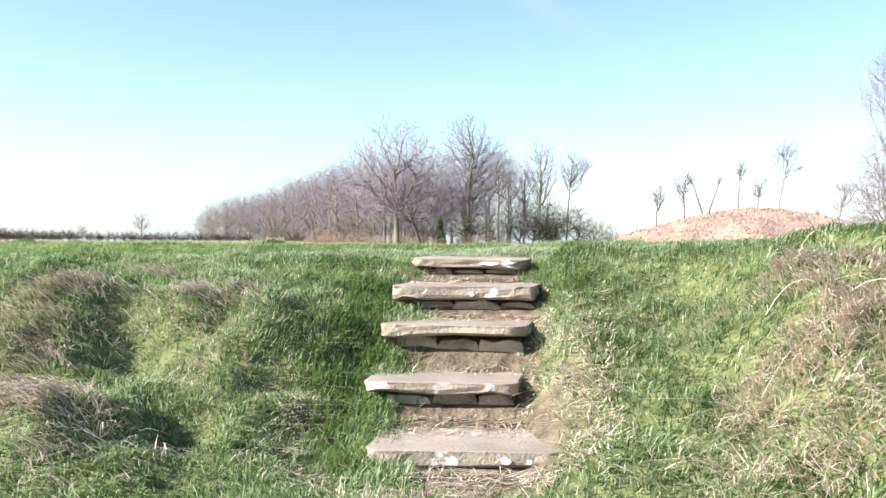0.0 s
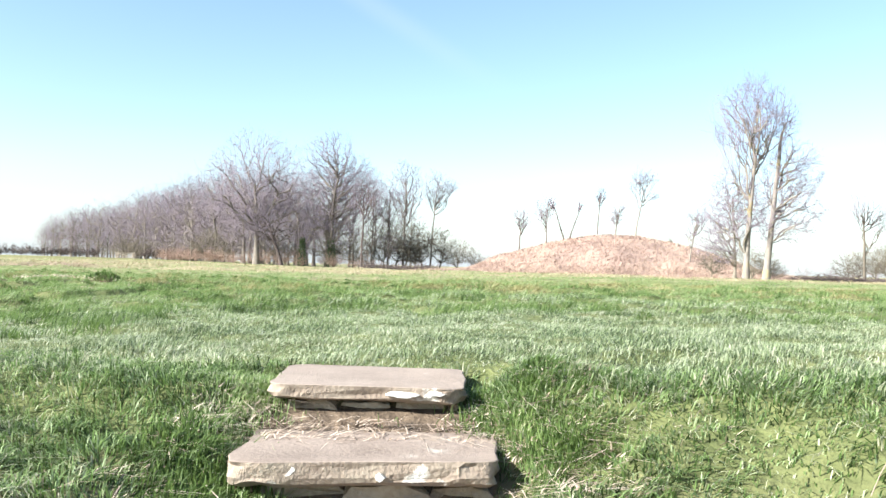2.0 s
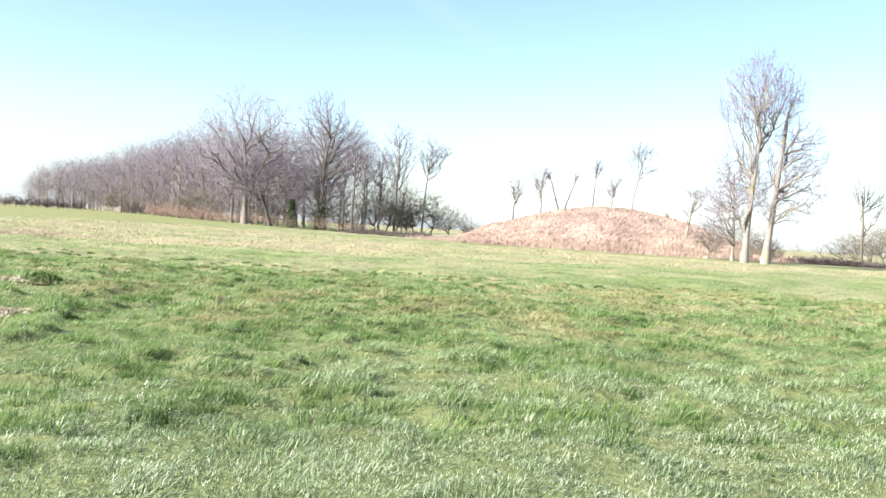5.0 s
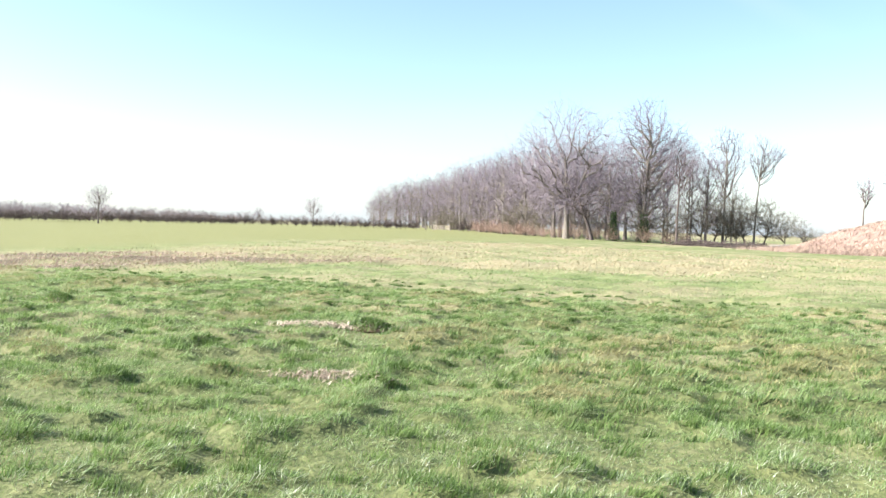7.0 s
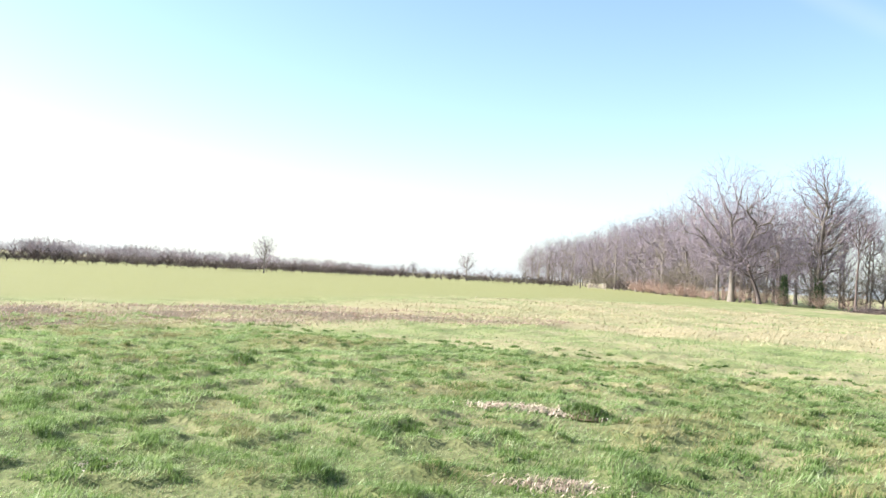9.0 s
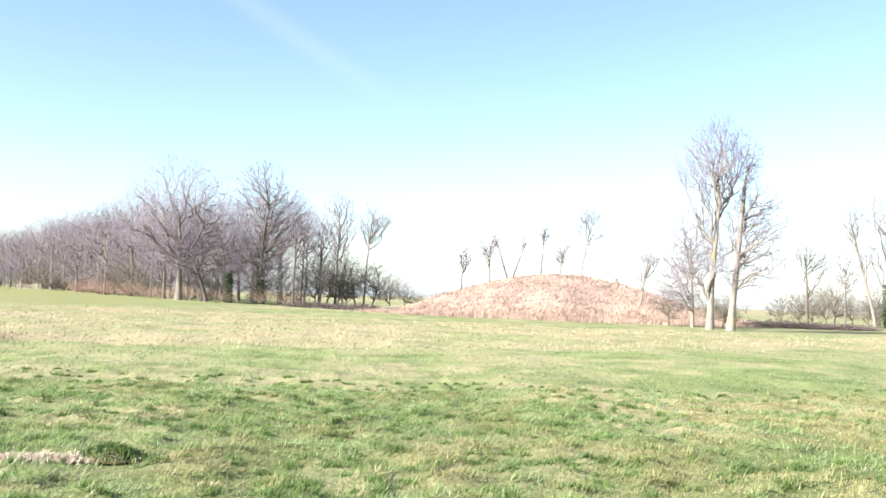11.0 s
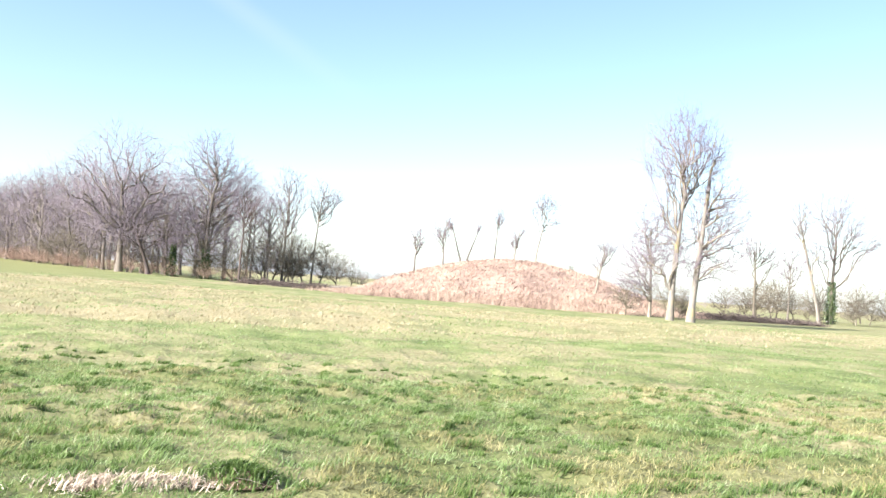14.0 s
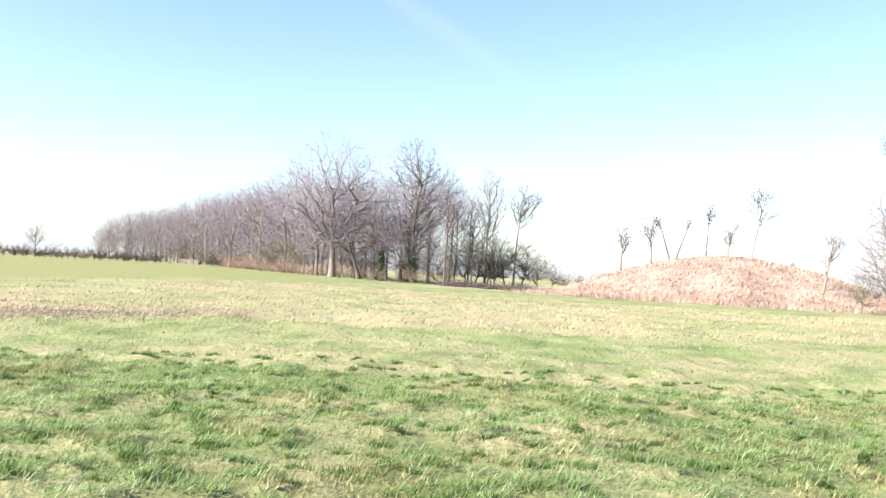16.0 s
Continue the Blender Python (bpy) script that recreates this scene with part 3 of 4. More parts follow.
def tree(label, seed, H, radius, blobs, tips=1200, bole=0.3, top=0.6, limbs=10, rise=0.9, lean=(0, 0), crook=0.1, stems=1, clump=0.0,
         bark=None, twig=None, ivy=0.0, name="tree", tip_r=0.014, taper=0.55, sprays=1):
    """A bare tree at the origin: a trunk with its limbs, and a crown of forking twigs that fills the given masses."""
    r = np.random.default_rng(seed)
    bark, twig = bark or M_bark, twig or M_twig
    k = 9
    ends = crown_ends(r, tips, blobs, H)
    P, R, lines = np.zeros((stems, k, 3)), np.zeros((stems, k)), []
    t = np.linspace(0, 1, k)
    for s in range(stems):
        a = r.uniform(0, 2 * np.pi)
        off = np.array([math.cos(a), math.sin(a), 0]) * (0.0 if stems == 1 else radius * 1.5 + clump * math.sqrt(r.uniform(0, 1)))
        wob = np.cumsum(r.normal(size=(k, 2)) * crook * H * 0.035, axis=0) * t[:, None]
        h = H * top * r.uniform(0.9, 1.0)
        P[s, :, 0] = off[0] * (1 + t) + lean[0] * h * t ** 1.2 + wob[:, 0]
        P[s, :, 1] = off[1] * (1 + t) + lean[1] * h * t ** 1.2 + wob[:, 1]
        P[s, :, 2] = h * t
        R[s] = radius * (1 - t ** 0.9 * taper) * r.uniform(0.8, 1)
    P[:, 0, 2] -= 0.25
    R[:, 0] *= 1.4
    # share the twig ends out between the limbs, and start each limb on the trunk below its share
    seeds = ends[r.choice(tips, min(limbs * stems, tips), replace=False)]
    whose = np.argmin(((ends[:, None] - seeds[None]) ** 2 * np.array([1, 1, 0.6])).sum(2), axis=1)
    for g in range(len(seeds)):
        mine = ends[whose == g]
        if len(mine) == 0:
            continue
        c = mine.mean(0)
        s = int(np.argmin(np.hypot(P[:, -1, 0] - c[0], P[:, -1, 1] - c[1]))) if stems > 1 else 0
        away = np.hypot(c[0] - P[s, -1, 0], c[1] - P[s, -1, 1])
        zt = P[s, -1, 2]
        z = np.clip(c[2] - away * rise - r.uniform(0, 0.08) * H, bole * H, zt)
        f = np.clip(z / max(zt, 0.01), 0, 0.999) * (k - 1)
        i = int(f)
        at = P[s, i] * (1 - f + i) + P[s, i + 1] * (f - i)
        way = np.array([0, 0, 1.0]) if z > 0.9 * zt else np.array([c[0] - at[0], c[1] - at[1], 0.25 * away + 0.1])
        way = way / (np.linalg.norm(way) + 1e-9)
        ramify(r, at, way, mine, tip_r, R[s, i] * 0.72, lines, sprays=sprays)
    e = tagged(new(name), label, "tree" if name == "tree" else "shrub")
    big = H > 6
    heavy = max(6, tips // 110)
    wood_b, twig_b = [((P, R), 9 if big else 5)], []
    for thick, store, sides in ((True, wood_b, 5 if big else 3), (False, twig_b, 3)):
        for pts_n in (2, 4):
            rows = [l for l in lines if (l[3] >= heavy) == thick and len(l[0]) == pts_n]
            if rows:
                Q = np.stack([l[0] for l in rows])
                r0, r1 = np.array([l[1] for l in rows]), np.array([l[2] for l in rows])
                if not thick and pts_n == 4:
                    Q = Q[:, [0, 2, 3]]
                m = Q.shape[1]
                store.append(((Q, r0[:, None] + (r1 - r0)[:, None] * np.linspace(0, 1, m)), sides))
    part_mesh("trunk", tube_mesh("trunk", wood_b, bark), e)
    part_mesh("crown", tube_mesh("crown", twig_b, twig), e, "haze of fine bare twigs")
    if ivy:
        n = 2600
        t = r.uniform(0.0, 1.0, n) ** 1.2 * ivy
        i = np.minimum((t * (k - 1)).astype(int), k - 2)
        w = (t * (k - 1) - i)[:, None]
        s = r.integers(0, stems, n)
        c = P[s, i] * (1 - w) + P[s, i + 1] * w
        a = r.uniform(0, 2 * np.pi, n)
        c = c + np.stack([np.cos(a), np.sin(a), r.normal(size=n) * 0.3], -1) * (radius * 0.9 + np.abs(r.normal(size=n)) * 0.34 * (1.3 - t / ivy))[:, None]
        part_mesh("ivy", leaves("ivy", c, 0.12, r, M_ivy), e, "dark green ivy leaves")
    return e


def mass(name, protos, spots, label, category):
    """Many plants that nobody could count, joined into one object. spots: x, y, turn, scale, upright scale."""
    vs, fs, n, mat = [], [], 0, None
    cache = {}
    for q, (x, y, rz, s, sz) in enumerate(spots):
        p = protos[q % len(protos)]
        if p not in cache:
            cache[p] = []
            for ch in p.children:
                v = np.empty(len(ch.data.vertices) * 3, np.float32)
                ch.data.vertices.foreach_get("co", v)
                f = np.empty(len(ch.data.loops), np.int32)
                ch.data.loops.foreach_get("vertex_index", f)
                cache[p].append((v.reshape(-1, 3), f.reshape(-1, 4)))
                mat = mat or ch.data.materials[0]
        ca, sa = math.cos(rz), math.sin(rz)
        for v, f in cache[p]:
            w = np.stack([(v[:, 0] * ca - v[:, 1] * sa) * s + x, (v[:, 0] * sa + v[:, 1] * ca) * s + y, v[:, 2] * sz + float(land(x, y, False))], -1)
            vs.append(w)
            fs.append(f + n)
            n += len(w)
    return tagged(new(name, mesh_of(name, np.concatenate(vs), np.concatenate(fs), mat)), label, category, kind="stuff")


def discard(protos):
    for p in protos:
        for ch in list(p.children):
            bpy.data.objects.remove(ch)
        bpy.data.objects.remove(p)


def leaves(name, c, size, r, mat):
    n = len(c)
    a, b = r.normal(size=(n, 3)), r.normal(size=(n, 3))
    a /= np.linalg.norm(a, axis=1, keepdims=True)
    b -= (a * b).sum(1, keepdims=True) * a
    b /= np.linalg.norm(b, axis=1, keepdims=True)
    s = size * r.uniform(0.6, 1.3, (n, 1))
    v = np.stack([c - a * s, c - b * s * 0.6, c + a * s, c + b * s * 0.6], 1).reshape(-1, 3)
    return mesh_of(name, v, np.arange(4 * n).reshape(-1, 4), mat)


def put(ob, x, y, rz=0.0, s=1.0, sz=None, z=None):
    ob.matrix_basis = pose(x, y, float(land(x, y, False)) if z is None else z, 0, 0, rz) @ Matrix.Diagonal((s, s, sz or s, 1))
    return ob


def again(ob, x, y, rz=0.0, s=1.0, sz=None, z=None, label="", group=""):
    base = pose(x, y, float(land(x, y, False)) if z is None else z, 0, 0, rz)
    c = copy_thing(ob, base)
    c.matrix_basis = base @ Matrix.Diagonal((s, s, sz or s, 1))
    return tagged(c, label, group=group)


# the wood: big edge oaks first, then the rank and file behind
OAK = "bare broad-crowned oak at the edge of the wood"
POLE = "tall slender bare tree in the wood"
put(tree(OAK, 11, 26.5, 0.62, [(0, 0, 15.5, 9.5, 9.2, 1.0), (-6, 0, 11.0, 6.5, 5.0, 0.25), (6, 0, 12.5, 6.5, 5.5, 0.3), (0, -2, 6, 7, 4, 0.15)], tips=4200, bole=0.2, top=0.48, limbs=10, rise=0.9, crook=0.2, tip_r=0.016), -29.0, 163.5)
put(tree("tall bare oak with an upright crown beside the wood's edge", 12, 26.0, 0.5, [(-0.5, 0, 18.2, 5.2, 7.0, 1.0), (4.5, 0, 15.5, 4.8, 5.5, 0.6), (-2, 0, 9.0, 4.5, 4.5, 0.35), (3, 0, 7, 3.5, 3.5, 0.15)],
         tips=3200, bole=0.12, top=0.66, limbs=20, rise=0.8, ivy=0.3, crook=0.24, tip_r=0.018), -15.3, 163.5)
put(tree("slender bare tree with dark trunk at the wood's corner", 13, 19.0, 0.24, [(0.5, 0, 13.0, 3.4, 5.5, 1.0), (2.6, 0, 14, 2.4, 3.0, 0.3)], tips=600, bole=0.35, top=0.7, limbs=9, rise=1.1, crook=0.15, bark=M_dark_twig), -9.6, 160.0)
put(tree("tall bare tree with a forked open crown", 14, 22.6, 0.25, [(0.2, 0, 16.4, 4.0, 5.6, 1.0), (0.8, 0, 11.5, 2.4, 3.0, 0.15)], tips=900, bole=0.34, top=0.8, limbs=8, rise=1.9, crook=0.12, tip_r=0.017), -2.4, 176.0)
put(tree("tall thin bare tree leaning out from the wood", 15, 21.0, 0.20, [(0.8, 0, 16.0, 2.8, 4.6, 1.0), (3.4, 0, 17.0, 2.0, 1.6, 0.3)], tips=700, bole=0.4, top=0.8, limbs=8, rise=1.7, lean=(0.04, 0), tip_r=0.017), 3.0, 178.0)
put(tree("dead-limbed leaning oak with sprawling low boughs", 16, 12.5, 0.4, [(-3.5, 0, 8.0, 5.5, 4.2, 1.0), (2.0, 0, 6.5, 3.5, 3.2, 0.3)], tips=1100, bole=0.2, top=0.55, limbs=9, rise=0.4, lean=(-0.35, 0), crook=0.3, bark=M_dark_twig), -24.0, 161.0)
poles = [tree(POLE, 20 + i, 22.0, 0.26, [(0, 0, 15.0, 5.2 + 0.6 * (i % 2), 7.2, 1.0), (1.5 - i, i % 2, 8.0, 4.2, 4.5, 0.35), (0, 1, 4.0, 4.0, 3.2, 0.15)], tips=560, sprays=0, bole=0.10 + 0.06 * (i % 3), top=0.74, limbs=13, rise=1.0, crook=0.18, tip_r=0.021) for i in range(5)]
oaks = [tree("bare spreading oak in the wood", 30 + i, 23.0, 0.45, [(0, 0, 14.0, 8.4, 9.2, 1.0), (3 - 3 * i, 2, 8.5, 6.5, 5.0, 0.4), (2 * i - 2, -2, 4.5, 6.0, 3.6, 0.25)], tips=760, sprays=0, bole=0.1, top=0.55, limbs=10, rise=0.7, crook=0.22, tip_r=0.023) for i in range(3)]
FRONT = ((-160, 372), (-105, 296), (-66, 232), (-48, 190), (-33, 168), (-20, 163), (-9, 163))
used = set()
wr = random.Random(5)


def plant(proto, x, y, s, group, sz=None):
    key = id(proto)
    if key in used:
        return again(proto, x, y, wr.uniform(0, 360), s, sz, group=group)
    used.add(key)
    tagged(proto, group=group)
    return put(proto, x, y, wr.uniform(0, 360), s, sz)


for (ax, ay), (bx, by) in zip(FRONT, FRONT[1:]):
    length = math.hypot(bx - ax, by - ay)
    nxr, nyr = -(by - ay) / length, (bx - ax) / length
    for row, gap in ((1.5, 6.5), (8, 7.0), (16, 7.5), (26, 9)):
        if length > 60:
            gap *= 1.25
        for i in range(int(length / gap)):
            f = (i + wr.uniform(0.1, 0.9)) * gap / length
            o = row + wr.uniform(-2, 2)
            x, y = ax + (bx - ax) * f - nxr * -o, ay + (by - ay) * f - nyr * -o
            big = wr.random() < (0.5 if row < 10 else 0.65)
            fall = 0.76 if x < -145 else (0.92 if x < -110 else 1.0)
            plant(wr.choice(oaks if big else poles), x, y, wr.uniform(0.82, 1.04) * fall * (0.9 if row < 5 else 1.0), "trees of the wood")
for x, y, s in ((-8, 172, 0.8), (-5, 166, 0.72), (-5.5, 178, 0.85), (-1, 184, 0.6), (-9, 182, 0.9), (-13, 176, 0.9)):
    plant(wr.choice(poles), x, y, s, "trees of the wood")

# undergrowth
scrub = [tree("reddish-brown bare scrub along the foot of the wood", 50 + i, 3.0, 0.03, [(0, 0, 1.5, 2.0, 1.5, 1.0)], tips=90, bole=0.02, top=0.12, limbs=14, rise=0.5,
              twig=M_red_twig, bark=M_red_twig, name="shrub", tip_r=0.016) for i in range(2)]
thorn = [tree("grey-brown bare thorn bush", 60 + i, 6.5, 0.15, [(0, 0, 3.9, 3.6, 2.6, 1.0), (1.2 - 2.4 * i, 0, 2.2, 3.0, 1.8, 0.5)], tips=600, sprays=1, bole=0.06, top=0.4, limbs=9, rise=0.6, crook=0.3,
              name="shrub", tip_r=0.016, bark=M_thorn, twig=M_thorn) for i in range(2)]
hedge_bush = [tree("dark leafless hedge bush", 70 + i, 2.3, 0.05, [(0, 0, 1.15, 1.5, 1.15, 1.0)], tips=80, bole=0.05, top=0.2, limbs=10, rise=0.5, name="shrub",
                   bark=M_dark_twig, twig=M_dark_twig, tip_r=0.032) for i in range(2)]
spots = []
for (ax, ay), (bx, by) in zip(FRONT[2:], FRONT[3:]):
    length = math.hypot(bx - ax, by - ay)
    for i in range(int(length / 1.3)):
        f = (i + wr.random()) * 1.3 / length
        s = wr.uniform(0.7, 1.2)
        spots.append((ax + (bx - ax) * f + wr.uniform(-1, 1.5), ay + (by - ay) * f + wr.uniform(-3.5, 1.5), wr.uniform(0, 6), s, s))
mass("scrub", scrub, spots, "reddish-brown bare scrub along the foot of the wood", "scrub")
for x, y, s in ((-6, 172, 1.3), (-2, 175, 1.5), (1.5, 179, 1.5), (5, 184, 1.4), (-4, 180, 1.5), (9.5, 200, 1.15), (13, 203, 0.8), (-9, 170, 0.7), (0, 190, 1.0), (16, 206, 0.6), (20, 210, 0.5)):
    plant(wr.choice(thorn), x, y, s, "bushes at the wood's corner")
for (ax, ay), (bx, by) in zip(FRONT[1:], FRONT[2:]):
    length = math.hypot(bx - ax, by - ay)
    for i in range(int(length / 5.5)):
        f = (i + wr.random()) * 5.5 / length
        plant(wr.choice(thorn), ax + (bx - ax) * f + wr.uniform(0, 3), ay + (by - ay) * f + wr.uniform(0, 4), wr.uniform(0.7, 1.25), "understorey of the wood")
# hedge round the far side of the field
HEDGE = ((-96, 20), (-101, 55), (-108, 95), (-112, 140), (-110, 190), (-92, 203), (-72, 206))
for (ax, ay), (bx, by) in zip(HEDGE, HEDGE[1:]):
    length = math.hypot(bx - ax, by - ay)
    spots = []
    for i in range(int(length / 1.15)):
        f = (i + wr.random() * 0.5) * 1.15 / length
        s = wr.uniform(0.85, 1.15)
        spots.append((ax + (bx - ax) * f + wr.uniform(-0.5, 0.5), ay + (by - ay) * f + wr.uniform(-0.5, 0.5), wr.uniform(0, 6), s * 1.1, s * wr.uniform(0.8, 0.98) * (1.25 if ay > 130 else 1.0)))
    mass("hedge", hedge_bush, spots, "dark leafless field hedge beside the grass", "hedge")
for dx in (0, 1.2, 2.4):
    plant(hedge_bush[0], -62.5 + dx, 206 + wr.uniform(-0.5, 0.5), 1.3, "hedge end beside the gate")
lone = tree("small round-crowned bare hedgerow tree", 81, 8.0, 0.18, [(0, 0, 5.2, 2.8, 2.9, 1.0)], tips=420, bole=0.28, top=0.6, limbs=9, rise=0.9, tip_r=0.014)
put(lone, -104.0, 212.0)
again(lone, -97.5, 123.7, 70, 0.85)
again(lone, -126.0, 222.0, 140, 0.6)
again(lone, -73.0, 212.0, 30, 0.9)
# woods beyond the hedge and low tree lines in the far distance
spots = []
for i in range(330):
    f = wr.random()
    s = wr.uniform(0.75, 1.1) * (1 - 0.4 * f)
    spots.append((-222 + 62 * f + wr.uniform(-14, 14), 40 + 210 * f + wr.uniform(-8, 8), wr.uniform(0, 6), s * 1.3, s))
for i in range(80):
    a = radians(-48 + 100 * i / 79)
    d = 430 + 60 * math.sin(i * 0.7) + wr.uniform(-15, 15)
    s = wr.uniform(0.6, 1.0)
    spots.append((d * math.sin(a), d * math.cos(a), wr.uniform(0, 6), s * 1.9, s))
far_tree = [tree("far bare tree", 75 + i, 6.5, 0.14, [(0, 0, 3.4, 3.4, 3.1, 1.0)], tips=44, bole=0.1, top=0.35, limbs=7, rise=0.7, name="shrub", tip_r=0.05, bark=M_far_twig, twig=M_far_twig) for i in range(2)]
mass("far_trees", far_tree, spots, "far bare trees and hedgerows in the distance", "trees")

# ---- mound ----
MX, MY, MTOP = 32.5, 144.0, 6.2


def mound_z(x, y):
    q = np.hypot((x - MX) / 1.0, (y - MY) / 1.02)
    z = MTOP - np.interp(q, [0, 4, 7, 11, 16, 20, 25, 29, 32], [0, 0.25, 0.75, 1.75, 3.2, 4.5, 6.4, 7.1, 7.6])
    return z + (vnoise(x, y, 5, 21) - 0.5) * 0.7 + (vnoise(x, y, 1.6, 22) - 0.5) * 0.3


ma = np.linspace(0, 2 * np.pi, 120, endpoint=False)
mr = np.linspace(0.2, 31, 50)
A_, R_ = np.meshgrid(ma, mr)
mxs, mys = MX + R_ * np.cos(A_), MY + R_ * np.sin(A_)
mv = np.stack([mxs, mys, mound_z(mxs, mys)], -1).reshape(-1, 3)
mi = np.arange(120 * 50).reshape(50, 120)
mq = np.stack([mi[:-1], np.roll(mi[:-1], -1, 1), np.roll(mi[1:], -1, 1), mi[1:]], -1).reshape(-1, 4)
M_mound = material("mound_turf", [(0.0, (0.17, 0.11, 0.09)), (0.5, (0.29, 0.205, 0.16)), (1.0, (0.41, 0.31, 0.23))], scale=0.15, fine=1.2, bump=0.9, metres=0.2)
tagged(new("mound", mesh_of("mound", mv, mq, M_mound, True)), "low round earth mound covered in dead reddish grass", "mound", kind="structure")


def blades(name, x, y, z, h, w, r, mat, lean=0.5, label="", category="grass", simple=False, wind=(0.3, 0.1), flat=1.0):
    n = len(x)
    a = 12.6 * vnoise(x, y, 0.16, 77) + r.normal(0, 0.8, n)
    l = np.abs(r.normal(0, lean, n)) + 0.05
    dx, dy = np.cos(a) * l + wind[0] * lean, np.sin(a) * l + wind[1] * lean
    b = r.uniform(0, 2 * np.pi, n)
    sx, sy = np.cos(b) * w / 2, np.sin(b) * w / 2
    base = np.stack([x, y, z - 0.01], -1)
    side = np.stack([sx, sy, sx * 0], -1)
    rise = flat * h / np.sqrt(1 + 0.6 * l * l)
    tip = base + np.stack([dx * h, dy * h, rise * (1 if simple else r.uniform(0.45, 1.15, n))], -1)
    if simple:
        v = np.stack([base - side, base + side, tip], 1).reshape(-1, 3)
        f = np.arange(3 * n).reshape(-1, 3)
    else:
        mid = base + np.stack([dx * h * 0.38, dy * h * 0.38, rise * 0.72], -1)
        v = np.stack([base - side, base + side, mid + side * 0.75, mid - side * 0.75, tip], 1).reshape(-1, 3)
        i = np.arange(n)[:, None] * 5
        f = np.concatenate([i + np.array([[0, 1, 2]]), i + np.array([[0, 2, 3]]), i + np.array([[3, 2, 4]])])
    return tagged(new(name, mesh_of(name, v, f, mat)), label, category, kind="stuff")


gr = np.random.default_rng(99)
n = 42000
q = np.sqrt(gr.uniform(0, 1, n)) * 30
a = gr.uniform(0, 2 * np.pi, n)
x, y = MX + q * np.cos(a), MY + q * np.sin(a)
keep = y < MY + 10
x, y = x[keep], y[keep]
blades("mound_grass", x, y, mound_z(x, y), gr.uniform(0.15, 0.5, len(x)), 0.12, gr, M_mound_straw, 1.3, "dead reddish-buff grass on the mound", simple=True)
# taller pale grass round its foot
n = 24000
a = gr.uniform(-2.9, 0.1, n)
q = gr.normal(26.5, 2.2, n) + 4.5 * step(-2.1, -2.9, a) * gr.uniform(0, 1, n)
x, y = MX + q * np.cos(a), MY + q * np.sin(a)
blades("foot_grass", x, y, np.maximum(mound_z(x, y), land(x, y, False)), gr.uniform(0.3, 0.85, n), 0.08, gr, M_mound_straw, 0.7, "tall pale dead grass at the foot of the mound", simple=True)

MT = "thin wind-bent bare tree on the mound"


def on_mound(t, x, y, rz=0.0):
    t.matrix_basis = pose(x, y, float(mound_z(np.array(x), np.array(y))) - 0.1, 0, 0, rz)
    return t


for seed, x, y, H, lean, bole, top, masses, tips in (
        (101, 17.3, 147.7, 7.6, (0.06, 0), 0.30, 0.75, [(0.3, 0, 5.4, 1.7, 2.1, 1.0)], 170),
        (102, 21.7, 147.0, 8.2, (-0.06, 0), 0.20, 0.7, [(-0.4, 0, 5.6, 2.0, 2.5, 1.0), (0.8, 0, 6.8, 1.0, 1.2, 0.3)], 240),
        (103, 24.9, 148.4, 7.0, (-0.32, 0), 0.55, 0.95, [(-2.3, 0, 6.2, 0.8, 0.9, 1.0)], 40),
        (104, 25.7, 148.2, 7.0, (0.26, 0), 0.55, 0.95, [(1.7, 0, 6.0, 0.7, 1.1, 1.0)], 40),
        (105, 30.7, 150.0, 9.1, (0.07, 0), 0.55, 0.92, [(0.5, 0, 7.6, 1.0, 1.6, 1.0)], 90),
        (106, 33.0, 146.4, 6.0, (0.06, 0), 0.15, 0.85, [(0.1, 0, 3.6, 1.3, 1.9, 1.0), (1.2, 0, 5.2, 0.7, 0.7, 0.15)], 190),
        (107, 35.6, 143.5, 11.2, (0.14, 0), 0.34, 0.7, [(1.3, 0, 9.6, 2.4, 1.6, 1.0), (-0.2, 0, 8.2, 1.2, 1.6, 0.3), (3.2, 0, 6.6, 0.9, 0.5, 0.15)], 210),
        (108, 38.9, 125.7, 8.4, (0.18, 0), 0.20, 0.8, [(1.2, 0, 6.6, 1.9, 1.2, 1.0), (0.3, 0, 4.2, 1.3, 1.3, 0.4)], 190)):
    on_mound(tagged(tree(MT, seed, H, 0.15, masses, tips=int(tips * 1.5), bole=bole, top=top, limbs=6, rise=1.8, lean=lean, tip_r=0.018, crook=0.32), group="trees on the mound"), x, y)

# the pair of tall trees and their companion
put(tree("very tall bare tree with yellow lichen on pale bark", 211, 23.4, 0.42, [(0.4, 0, 18.2, 4.4, 5.0, 1.0), (-0.6, 0, 12.5, 2.6, 3.5, 0.14), (-1.6, 0, 7.0, 3.8, 3.8, 0.3)], tips=1900, sprays=2, bole=0.12, top=0.72, limbs=13,
         rise=1.9, tip_r=0.014, bark=M_pale_bark, twig=M_twig, lean=(0.03, 0), crook=0.16), 37.0, 99.2)
put(tree("tall bare tree with yellow-barked trunk and drooping side twigs", 213, 19.8, 0.40, [(2.0, 0, 17.6, 1.6, 3.2, 0.22), (2.6, 0, 12.2, 3.5, 3.8, 1.0), (2.8, 0, 7.6, 3.6, 4.2, 0.7), (0.2, 0, 7.0, 2.2, 3.8, 0.2)],
         tips=1900, sprays=2, bole=0.22, top=0.84, limbs=15, rise=0.8, tip_r=0.015, bark=M_pale_bark, lean=(0.10, 0), crook=0.18), 38.9, 98.3)
